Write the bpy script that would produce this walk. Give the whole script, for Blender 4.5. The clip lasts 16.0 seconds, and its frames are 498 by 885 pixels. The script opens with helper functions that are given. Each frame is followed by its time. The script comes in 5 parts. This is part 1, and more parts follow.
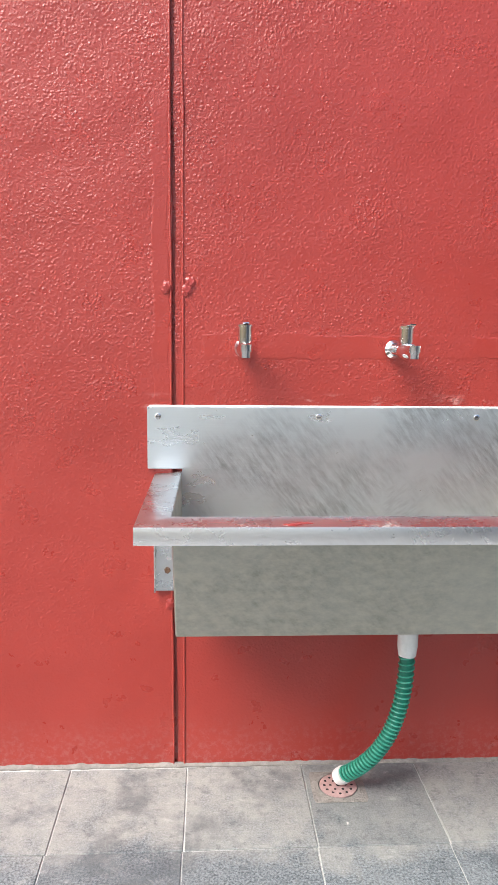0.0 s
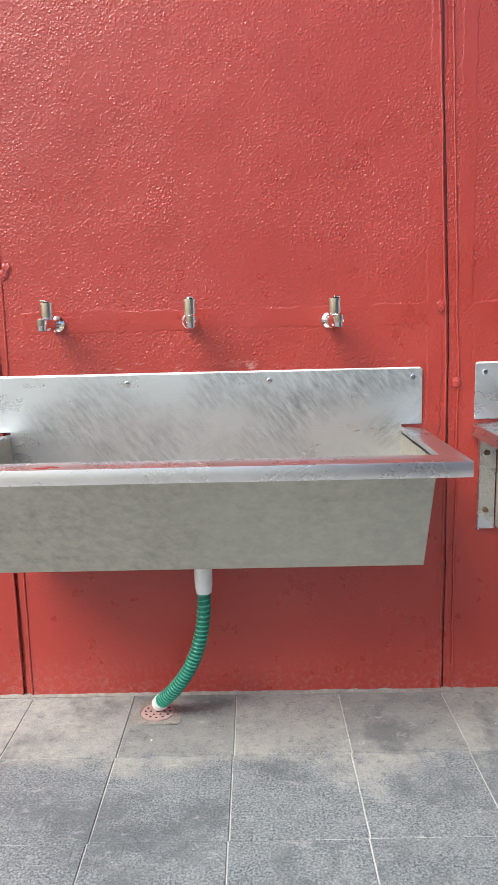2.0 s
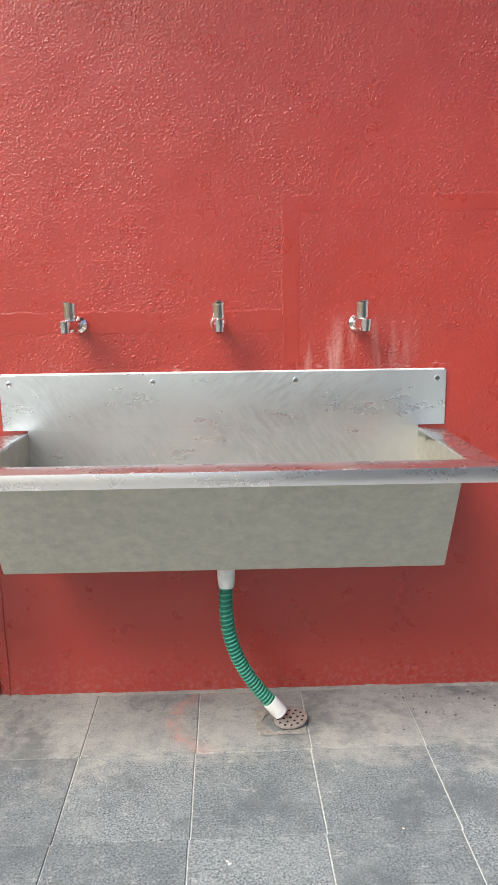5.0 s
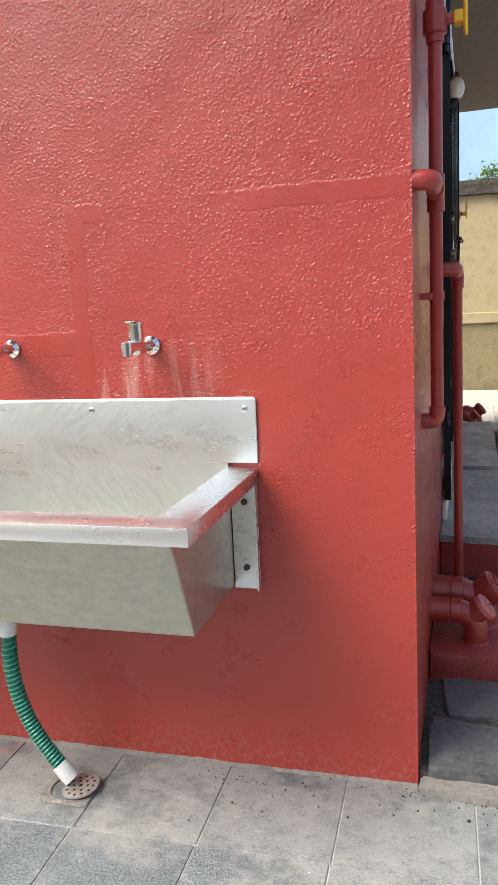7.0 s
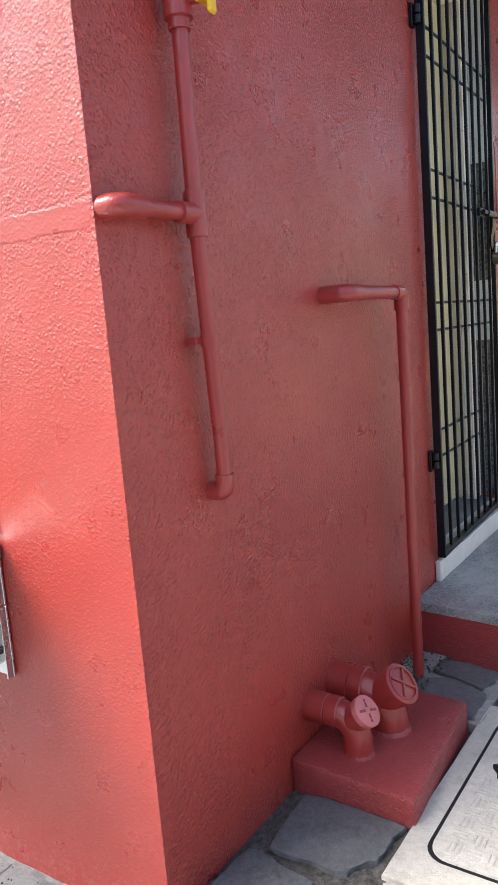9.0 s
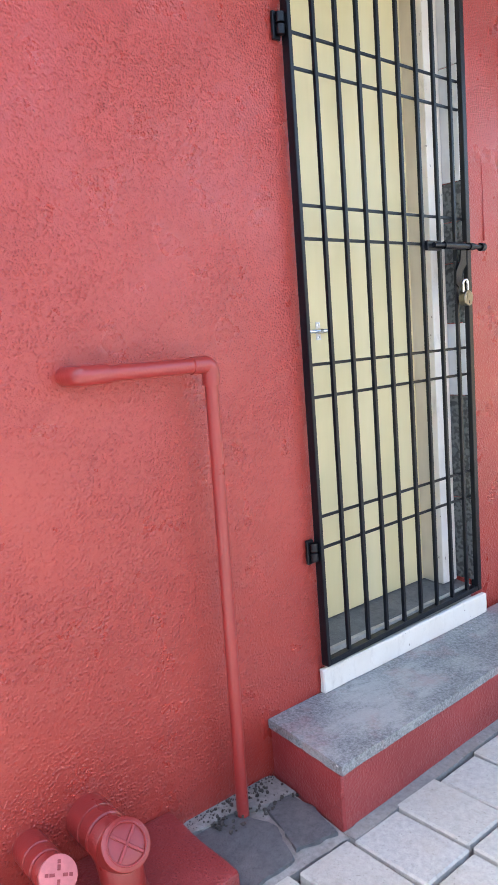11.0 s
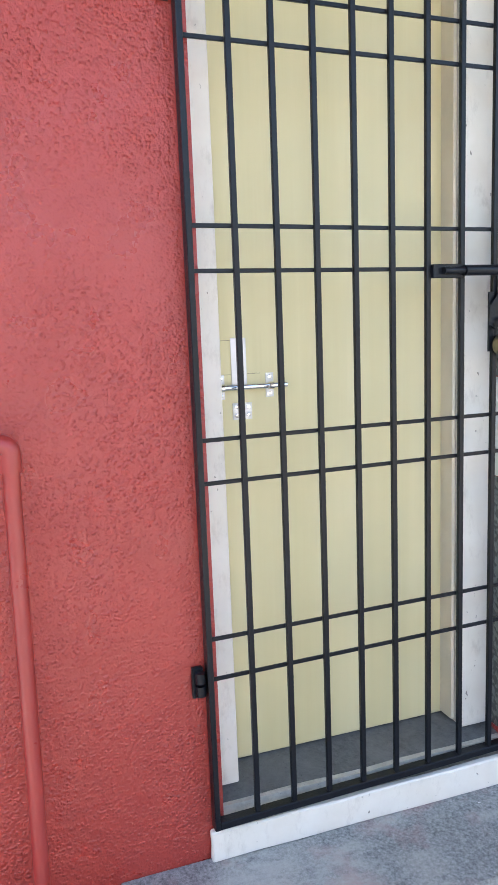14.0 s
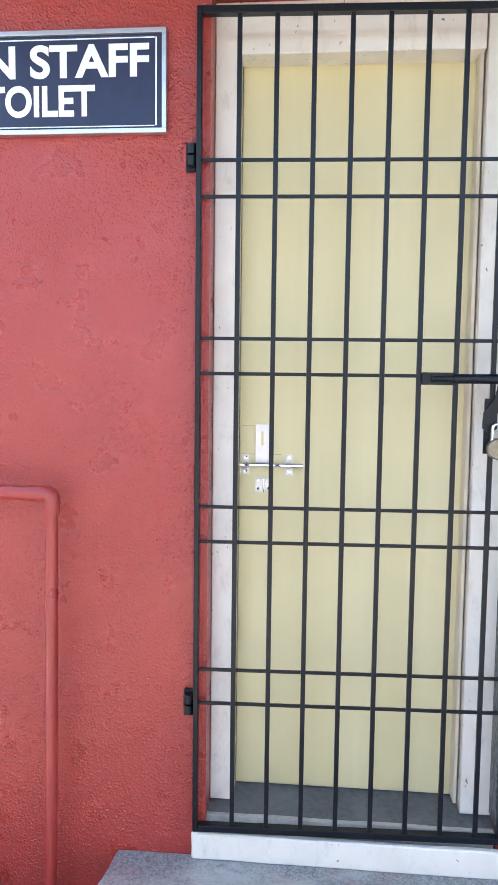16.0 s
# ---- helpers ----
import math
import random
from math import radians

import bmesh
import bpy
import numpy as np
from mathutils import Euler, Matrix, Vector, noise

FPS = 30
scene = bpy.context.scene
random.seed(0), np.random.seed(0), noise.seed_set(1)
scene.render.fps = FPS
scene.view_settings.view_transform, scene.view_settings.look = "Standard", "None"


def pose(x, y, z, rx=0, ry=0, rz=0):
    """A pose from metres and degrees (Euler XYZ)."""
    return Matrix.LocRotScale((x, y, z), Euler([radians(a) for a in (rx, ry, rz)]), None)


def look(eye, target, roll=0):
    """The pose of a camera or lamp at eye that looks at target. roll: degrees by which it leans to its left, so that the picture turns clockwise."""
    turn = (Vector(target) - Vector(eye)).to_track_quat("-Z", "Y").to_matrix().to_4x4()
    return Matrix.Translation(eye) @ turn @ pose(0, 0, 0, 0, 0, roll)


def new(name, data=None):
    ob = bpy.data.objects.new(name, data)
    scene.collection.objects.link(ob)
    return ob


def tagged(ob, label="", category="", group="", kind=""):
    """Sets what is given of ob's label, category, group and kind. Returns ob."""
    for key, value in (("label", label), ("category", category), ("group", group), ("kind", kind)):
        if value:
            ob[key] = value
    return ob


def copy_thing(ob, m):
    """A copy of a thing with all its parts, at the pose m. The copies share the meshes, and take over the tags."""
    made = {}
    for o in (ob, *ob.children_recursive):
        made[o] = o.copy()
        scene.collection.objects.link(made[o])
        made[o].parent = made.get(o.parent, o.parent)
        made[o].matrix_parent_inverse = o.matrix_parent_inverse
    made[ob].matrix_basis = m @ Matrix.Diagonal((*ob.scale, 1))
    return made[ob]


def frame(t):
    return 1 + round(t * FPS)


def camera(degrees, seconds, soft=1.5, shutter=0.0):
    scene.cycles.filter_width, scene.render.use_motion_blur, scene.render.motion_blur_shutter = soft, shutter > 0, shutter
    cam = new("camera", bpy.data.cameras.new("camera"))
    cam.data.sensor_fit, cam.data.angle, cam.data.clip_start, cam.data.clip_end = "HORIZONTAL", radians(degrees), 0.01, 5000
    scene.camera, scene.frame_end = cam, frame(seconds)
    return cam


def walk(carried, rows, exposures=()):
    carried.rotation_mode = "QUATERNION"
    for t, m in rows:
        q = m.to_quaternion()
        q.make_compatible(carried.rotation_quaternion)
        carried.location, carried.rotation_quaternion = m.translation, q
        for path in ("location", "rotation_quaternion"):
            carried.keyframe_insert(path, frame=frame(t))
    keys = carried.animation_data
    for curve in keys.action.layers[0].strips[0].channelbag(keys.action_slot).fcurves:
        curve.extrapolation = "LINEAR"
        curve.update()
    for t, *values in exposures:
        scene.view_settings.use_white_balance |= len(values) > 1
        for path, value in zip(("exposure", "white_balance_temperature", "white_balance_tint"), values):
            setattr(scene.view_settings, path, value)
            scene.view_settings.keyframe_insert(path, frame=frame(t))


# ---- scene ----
cam = camera(37.4, 16.0)
PATH = [
    (0, (0.062, -0.023, 1.132), (0.156, 1.95, 0.821), 0.6),
    (0.5, (0.219, -0.018, 1.107), (0.244, 1.954, 0.778), 0.7),
    (1, (0.335, -0.048, 1.095), (0.283, 1.922, 0.758), 0.5),
    (1.5, (0.51, -0.17, 1.1), (0.375, 1.796, 0.758), -0.5),
    (2, (0.678, -0.264, 1.076), (0.644, 1.709, 0.752), -1.4),
    (2.5, (0.847, -0.237, 1.106), (0.883, 1.732, 0.757), -1.8),
    (3, (0.985, -0.245, 1.11), (1.026, 1.724, 0.766), -1.8),
    (3.5, (1.21, -0.331, 1.11), (1.251, 1.639, 0.763), -1.2),
    (4, (1.445, -0.363, 1.12), (1.491, 1.604, 0.759), -0.5),
    (4.5, (1.671, -0.295, 1.126), (1.757, 1.669, 0.758), -0.1),
    (4.7, (1.757, -0.282, 1.134), (1.831, 1.682, 0.761), -0.4),
    (6.8, (2.815, 0.064, 1.137), (2.38, 1.983, 0.782), -2.9),
    (7, (2.913, 0.115, 1.139), (2.386, 2.013, 0.792), -2.9),
    (7.5, (3.113, 0.283, 1.133), (2.423, 2.129, 0.792), -2.9),
    (8, (3.301, 0.491, 1.152), (2.459, 2.275, 0.821), -3.5),
    (8.5, (3.516, 0.648, 1.16), (2.531, 2.358, 0.835), -4.5),
    (9, (3.734, 0.801, 1.174), (2.65, 2.453, 0.866), -4.7),
    (9.5, (3.917, 1.032, 1.168), (2.748, 2.628, 0.876), -4.1),
    (10, (4.095, 1.289, 1.186), (2.812, 2.796, 0.895), -3.6),
    (10.2, (4.162, 1.391, 1.194), (2.818, 2.845, 0.912), -3.9),
    (12.3, (4.465, 2.265, 1.444), (2.826, 3.372, 1.144), -3.4),
    (12.5, (4.464, 2.331, 1.435), (2.799, 3.4, 1.14), -3.3),
    (13, (4.411, 2.482, 1.453), (2.678, 3.436, 1.16), -3.2),
    (13.5, (4.376, 2.63, 1.448), (2.579, 3.454, 1.149), -2.8),
    (14, (4.365, 2.824, 1.435), (2.512, 3.51, 1.13), -2.2),
    (14.5, (4.366, 3.058, 1.41), (2.445, 3.535, 1.123), -1.0),
    (15, (4.431, 3.273, 1.468), (2.461, 3.497, 1.202), 0.5),
    (15.5, (4.623, 3.457, 1.524), (2.639, 3.466, 1.266), 1.1),
    (16, (4.801, 3.5, 1.541), (2.812, 3.38, 1.37), 0.7),
]
EXPOSURES = [(0.0, 1.32, 6400, 9), (1.5, 1.22, 6450, 9), (4.5, 1.34, 6750, 8), (7.5, 1.54, 6700, 8), (8.0, 1.74, 6600, 8), (9.0, 2.18, 6300, 9), (10.0, 3.18, 6300, 10), (12.5, 3.3, 6250, 11), (13.5, 3.2, 6350, 9), (14.5, 3.1, 6350, 9), (15.0, 3.05, 6350, 9), (16.0, 3.25, 6250, 10)]
walk(cam, [(t, look(eye, target, roll)) for t, eye, target, roll in PATH], EXPOSURES)

# ---- light ----
world = bpy.data.worlds.new("sky")
scene.world = world
world.use_nodes = True
wn = world.node_tree.nodes
sky = wn.new("ShaderNodeTexSky")
sky.sky_type = "NISHITA"
sky.sun_disc = False
SUN_EL, SUN_AZ = radians(52), radians(232)
sky.sun_elevation, sky.sun_rotation = SUN_EL, SUN_AZ
sky.air_density, sky.dust_density, sky.ozone_density = 1.0, 4.0, 1.0
wn["Background"].inputs["Strength"].default_value = 0.10
world.node_tree.links.new(sky.outputs["Color"], wn["Background"].inputs["Color"])
sun_data = bpy.data.lights.new("sun", "SUN")
sun_data.energy, sun_data.angle, sun_data.color = 1.7, radians(36), (1.0, 0.97, 0.93)
sun = new("sun", sun_data)
sun_from = Vector((math.sin(SUN_AZ) * math.cos(SUN_EL), math.cos(SUN_AZ) * math.cos(SUN_EL), math.sin(SUN_EL)))
sun.matrix_world = look(sun_from * 20, (0, 0, 0))

# ---- materials ----


class Mat:
    """A node material with world-space coordinates and a few short ways to mix noise."""

    def __init__(self, name, rough=0.5, metal=0.0, spec=0.5):
        self.m = bpy.data.materials.new(name)
        self.m.use_nodes = True
        self.t = self.m.node_tree
        self.b = self.t.nodes["Principled BSDF"]
        self.b.inputs["Roughness"].default_value = rough
        self.b.inputs["Metallic"].default_value = metal
        self.b.inputs["Specular IOR Level"].default_value = spec
        geo = self.t.nodes.new("ShaderNodeNewGeometry")
        self.pos = geo.outputs["Position"]
        self.island = geo.outputs["Random Per Island"]
        self.rand = self.t.nodes.new("ShaderNodeObjectInfo").outputs["Random"]

    def link(self, a, b):
        self.t.links.new(a, b)

    def noise(self, scale, detail=4, stretch=(1, 1, 1), rough=0.55, shift=0.0):
        mp = self.t.nodes.new("ShaderNodeMapping")
        mp.inputs["Scale"].default_value = stretch
        mp.inputs["Location"].default_value = (shift, shift * 0.7, shift * 1.3)
        self.link(self.pos, mp.inputs["Vector"])
        n = self.t.nodes.new("ShaderNodeTexNoise")
        n.inputs["Scale"].default_value = scale
        n.inputs["Detail"].default_value = detail
        n.inputs["Roughness"].default_value = rough
        self.link(mp.outputs["Vector"], n.inputs["Vector"])
        return n.outputs["Fac"]

    def cells(self, scale, stretch=(1, 1, 1)):
        mp = self.t.nodes.new("ShaderNodeMapping")
        mp.inputs["Scale"].default_value = stretch
        self.link(self.pos, mp.inputs["Vector"])
        n = self.t.nodes.new("ShaderNodeTexVoronoi")
        n.inputs["Scale"].default_value = scale
        self.link(mp.outputs["Vector"], n.inputs["Vector"])
        return n.outputs["Distance"]

    def ramp(self, fac, lo, hi, a=0.0, b=1.0):
        r = self.t.nodes.new("ShaderNodeMapRange")
        r.inputs["From Min"].default_value, r.inputs["From Max"].default_value = lo, hi
        r.inputs["To Min"].default_value, r.inputs["To Max"].default_value = a, b
        self.link(fac, r.inputs["Value"])
        return r.outputs["Result"]

    def calc(self, op, a, b):
        n = self.t.nodes.new("ShaderNodeMath")
        n.operation = op
        for k, v in enumerate((a, b)):
            if isinstance(v, (int, float)):
                n.inputs[k].default_value = v
            else:
                self.link(v, n.inputs[k])
        return n.outputs[0]

    def axis(self, k):
        n = self.t.nodes.new("ShaderNodeSeparateXYZ")
        self.link(self.pos, n.inputs[0])
        return n.outputs[k]

    def mix(self, fac, a, b):
        n = self.t.nodes.new("ShaderNodeMix")
        n.data_type = "RGBA"
        self.link(fac, n.inputs[0])
        for k, v in ((6, a), (7, b)):
            if isinstance(v, tuple):
                n.inputs[k].default_value = (*v, 1)
            else:
                self.link(v, n.inputs[k])
        return n.outputs[2]

    def color(self, c):
        if isinstance(c, tuple):
            self.b.inputs["Base Color"].default_value = (*c, 1)
        else:
            self.link(c, self.b.inputs["Base Color"])
        return self

    def rough(self, fac):
        self.link(fac, self.b.inputs["Roughness"])
        return self

    def bump(self, *layers):
        """Layers of (height, depth in metres)."""
        last = None
        for fac, depth in layers:
            n = self.t.nodes.new("ShaderNodeBump")
            n.inputs["Strength"].default_value = 1.0
            n.inputs["Distance"].default_value = depth
            self.link(fac, n.inputs["Height"])
            if last is not None:
                self.link(last, n.inputs["Normal"])
            last = n.outputs["Normal"]
        self.link(last, self.b.inputs["Normal"])
        return self


def red_paint(name, a, b, rough=(0.23, 0.31), lumps=1.0, lime=False):
    m = Mat(name, spec=0.6)
    c = m.mix(m.ramp(m.noise(2.2, 4), 0.3, 0.7), a, b)
    fleck = m.ramp(m.noise(95, 3, shift=7), 0.735, 0.77)
    c = m.mix(m.calc("MULTIPLY", fleck, 0.06), c, (0.62, 0.30, 0.27))
    dust = m.calc("MULTIPLY", m.ramp(m.noise(75, 7, rough=0.75, shift=3), 0.48, 0.70), m.ramp(m.axis(2), 0.14, 0.0))
    c = m.mix(m.calc("MULTIPLY", dust, 0.4), c, (0.46, 0.30, 0.28))
    if lime:
        # lime runs under the taps and scuffs along the splash plates
        runs = m.ramp(m.noise(19, 4, (1, 1, 0.12), shift=8), 0.56, 0.70)
        runs = m.calc("MULTIPLY", runs, m.calc("MULTIPLY", m.ramp(m.axis(2), 1.10, 1.0), m.ramp(m.axis(2), 0.90, 0.95)))
        runs = m.calc("MULTIPLY", runs, m.calc("MULTIPLY", m.ramp(m.axis(0), 1.93, 2.05), m.ramp(m.axis(0), 2.42, 2.30)))
        scuff = m.ramp(m.noise(30, 5, (0.35, 1, 1), 0.7, shift=12), 0.57, 0.66)
        scuff = m.calc("MULTIPLY", scuff, m.calc("MULTIPLY", m.ramp(m.axis(0), -0.12, -0.08), m.ramp(m.axis(0), 2.50, 2.47)))
        scuff = m.calc("MULTIPLY", scuff, m.calc("MULTIPLY", m.ramp(m.axis(2), 0.975, 0.945), m.ramp(m.axis(2), 0.925, 0.94)))
        marks = m.calc("MAXIMUM", m.calc("MULTIPLY", runs, 0.75), scuff)
        c = m.mix(m.calc("MULTIPLY", marks, 0.7), c, (0.66, 0.42, 0.38))
    m.color(c)
    m.rough(m.ramp(m.noise(9, 5, shift=1), 0.3, 0.7, rough[0], rough[1]))
    smooth = m.ramp(m.noise(3.1, 3, shift=11), 0.38, 0.6, 0.5, 1.0)
    step = None
    if lime:
        # smoothed plaster bands where the supply pipes were chased into the long wall
        wob = m.calc("MULTIPLY", m.calc("SUBTRACT", m.noise(13, 5, rough=0.65, shift=17), 0.5), 0.03)
        def band(k, mid, half, k2, lo, hi):
            off = m.calc("ABSOLUTE", m.calc("SUBTRACT", m.calc("ADD", m.axis(k), wob), mid), 0.0)
            a = m.ramp(off, half + 0.002, half - 0.002)
            return m.calc("MULTIPLY", a, m.calc("MULTIPLY", m.ramp(m.axis(k2), lo, lo + 0.01), m.ramp(m.axis(k2), hi, hi - 0.01)))
        bands = band(2, 1.086, 0.028, 0, 0.03, 2.04)
        for other in (band(2, 1.385, 0.022, 0, 2.03, 2.836), band(0, 2.055, 0.022, 2, 0.95, 1.40), band(0, 1.150, 0.020, 2, 0.3, 2.9), band(0, 1.232, 0.020, 2, 0.95, 2.9), band(0, -0.066, 0.018, 2, 0.95, 2.9)):
            bands = m.calc("MAXIMUM", bands, other)
        bands = m.calc("MULTIPLY", bands, m.calc("MULTIPLY", m.ramp(m.axis(0), 2.837, 2.835), m.ramp(m.noise(5, 3, shift=31), 0.35, 0.5)))
        smooth = m.calc("MULTIPLY", smooth, m.ramp(bands, 0, 1, 1.0, 0.35))
        step = bands
    # rolled-on grain that was trowelled flat low down
    smooth = m.calc("MULTIPLY", smooth, m.calc("MAXIMUM", m.ramp(m.axis(0), 2.830, 2.838), m.ramp(m.calc("ADD", m.axis(2), m.calc("MULTIPLY", m.noise(2.5, 3, shift=23), 0.5)), 0.45, 1.0, 0.35, 1.0)))
    warp = m.t.nodes.new("ShaderNodeTexVoronoi")
    warp.feature = "SMOOTH_F1"
    warp.inputs["Scale"].default_value = 125
    warp.inputs["Smoothness"].default_value = 0.6
    m.link(m.pos, warp.inputs["Vector"])
    blobs = m.calc("MULTIPLY", m.ramp(warp.outputs["Distance"], 0.55, 0.1), m.ramp(m.noise(60, 2, shift=5), 0.26, 0.52))
    grain = m.calc("MULTIPLY", m.calc("MULTIPLY", blobs, smooth), m.ramp(m.axis(0), 2.830, 2.838, 1.0, 2.0))
    fine = m.calc("MULTIPLY", m.calc("MULTIPLY", m.noise(230, 4), smooth), m.ramp(m.axis(0), 2.830, 2.838, 1.0, 1.15))
    layers = [(m.noise(9, 4), 0.0026 * lumps), (grain, 0.0012 * lumps), (fine, 0.0019 * lumps)]
    if step is not None:
        layers.insert(0, (step, 0.0016))
    m.bump(*layers)
    return m.m


def steel(name, base=(0.66, 0.66, 0.65), lo=0.2, hi=0.4, stain=0.5, tint=(0.36, 0.37, 0.37), metal=1.0, film=0.0, brush=0.00022):
    """Brushed steel: wiped smears in two directions, dried spots and a thin film of dust."""
    m = Mat(name, 0.3, metal)
    def strokes(turn, scale, shift):
        mp = m.t.nodes.new("ShaderNodeMapping")
        mp.vector_type = "TEXTURE"
        mp.inputs["Rotation"].default_value = (0, radians(turn), 0)
        mp.inputs["Scale"].default_value = (4.6, 1, 1)
        mp.inputs["Location"].default_value = (shift, 0, shift)
        m.link(m.pos, mp.inputs["Vector"])
        n = m.t.nodes.new("ShaderNodeTexNoise")
        n.inputs["Scale"].default_value, n.inputs["Detail"].default_value, n.inputs["Roughness"].default_value = scale, 7, 0.7
        n.inputs["Distortion"].default_value = 0.15
        m.link(mp.outputs["Vector"], n.inputs["Vector"])
        return n.outputs["Fac"]
    area = m.ramp(m.noise(3.0, 5, (1, 1, 1.3), shift=1), 0.44, 0.60)
    wiped = m.calc("MULTIPLY", m.ramp(strokes(52, 78, 2), 0.36, 0.64), area)
    wiped = m.calc("MAXIMUM", wiped, m.calc("MULTIPLY", m.ramp(strokes(-36, 90, 6), 0.40, 0.66), m.ramp(m.noise(4.1, 3, shift=5), 0.5, 0.68)))
    # the first trough is used more and wiped less clean
    wiped = m.calc("MULTIPLY", wiped, m.ramp(m.axis(0), 1.12, 1.26, 1.0, 0.4))
    c = m.mix(m.calc("MULTIPLY", wiped, stain), base, tint)
    spots = m.ramp(m.noise(55, 6, (1, 1, 1.6), 0.75, shift=4), 0.52, 0.74)
    c = m.mix(m.calc("MULTIPLY", spots, stain * 0.06), c, (0.78, 0.78, 0.76))
    if film:
        c = m.mix(m.calc("MULTIPLY", m.ramp(m.noise(30, 8, (1, 1, 1.5), 0.75, shift=9), 0.36, 0.64), film), c, (0.66, 0.62, 0.51))
    m.color(c)
    m.rough(m.ramp(m.calc("ADD", m.calc("MULTIPLY", wiped, 0.35), m.noise(11, 6, (0.7, 1, 1.7), 0.62, shift=2)), 0.3, 0.95, lo, hi))
    m.bump((m.noise(260, 2, (0.05, 0.05, 1)), brush), (m.noise(3.5, 2), brush * 7))
    return m.m


def plain(name, c, rough=0.5, metal=0.0, vary=0.15, scale=30, depth=0.0, spec=0.5):
    m = Mat(name, rough, metal, spec)
    dark = tuple(v * (1 - vary) for v in c)
    lite = tuple(min(1.0, v * (1 + vary)) for v in c)
    m.color(m.mix(m.ramp(m.noise(scale, 5), 0.3, 0.7), dark, lite))
    if depth:
        m.bump((m.noise(scale * 3, 4, shift=2), depth))
    return m.m


def white_paint_mat():
    """Old gloss paint: yellowed, grimy in patches and chipped in small flecks."""
    m = Mat("aged_white_paint", 0.45)
    c = m.mix(m.ramp(m.noise(12, 5), 0.3, 0.7), (0.74, 0.68, 0.58), (0.80, 0.75, 0.66))
    grime = m.ramp(m.noise(24, 7, (1, 1, 0.5), 0.72, shift=4), 0.54, 0.72)
    c = m.mix(m.calc("MULTIPLY", grime, 0.4), c, (0.42, 0.36, 0.28))
    chip = m.ramp(m.noise(70, 3, (1, 1, 0.6), shift=9), 0.70, 0.725)
    c = m.mix(m.calc("MULTIPLY", chip, 0.8), c, (0.16, 0.13, 0.10))
    m.color(c)
    m.bump((m.noise(36, 4, shift=2), 0.0007), (chip, -0.0006))
    return m.m


def floor_tile_mat():
    m = Mat("slate_floor_tile", 0.5)
    speck = m.ramp(m.noise(190, 4, rough=0.7, shift=2), 0.36, 0.64)
    c = m.mix(speck, (0.035, 0.048, 0.055), (0.30, 0.335, 0.35))
    c = m.mix(m.ramp(m.rand, 0.5, 0.0, 0.0, 0.4), c, (0.062, 0.078, 0.088))
    cloud = m.ramp(m.noise(7, 8, rough=0.75), 0.46, 0.66)
    c = m.mix(m.calc("MULTIPLY", cloud, 0.42), c, (0.28, 0.30, 0.30))
    # dried silt washed out from the wall, with a ragged edge
    edge = m.calc("ADD", m.axis(1), m.calc("MULTIPLY", m.calc("SUBTRACT", m.noise(4.5, 8, rough=0.7, shift=9), 0.5), 0.75))
    silt = m.ramp(edge, 1.36, 1.46)
    silt = m.calc("MULTIPLY", silt, m.ramp(m.noise(16, 8, rough=0.75, shift=6), 0.32, 0.58, 0.35, 1.0))
    silt = m.calc("MULTIPLY", silt, m.ramp(m.rand, 0.0, 0.4, 0.6, 1.0))
    c = m.mix(m.calc("MULTIPLY", silt, 0.8), c, (0.36, 0.36, 0.33))
    damp = m.ramp(m.noise(3.4, 7, rough=0.7, shift=33), 0.52, 0.62)
    c = m.mix(m.calc("MULTIPLY", damp, 0.6), c, (0.075, 0.09, 0.10))
    wear = m.ramp(m.noise(38, 8, rough=0.8, shift=26), 0.54, 0.64)
    c = m.mix(m.calc("MULTIPLY", wear, 0.55), c, (0.085, 0.095, 0.10))
    scum = m.ramp(m.noise(17, 8, (1, 1.6, 1), 0.8, shift=41), 0.57, 0.68)
    c = m.mix(m.calc("MULTIPLY", scum, 0.5), c, (0.50, 0.50, 0.48))
    # faded red arc and small white dabs
    away = m.t.nodes.new("ShaderNodeVectorMath")
    away.operation = "DISTANCE"
    away.inputs[1].default_value = (1.86, 1.60, 0.0)
    m.link(m.pos, away.inputs[0])
    arc = m.calc("MULTIPLY", m.ramp(away.outputs["Value"], 0.115, 0.15), m.ramp(away.outputs["Value"], 0.178, 0.155))
    arc = m.calc("MULTIPLY", m.calc("MULTIPLY", arc, m.ramp(m.axis(0), 1.86, 1.76)), m.ramp(m.noise(30, 5, shift=3), 0.35, 0.6))
    c = m.mix(m.calc("MULTIPLY", arc, 0.6), c, (0.46, 0.22, 0.19))
    dab = m.ramp(m.noise(34, 2, shift=14), 0.765, 0.78)
    c = m.mix(dab, c, (0.62, 0.60, 0.56))
    m.color(c)
    m.rough(m.ramp(m.noise(20, 4, shift=4), 0.3, 0.7, 0.42, 0.68))
    m.bump((m.noise(55, 5, shift=1), 0.0012), (m.noise(300, 2), 0.0007))
    return m.m


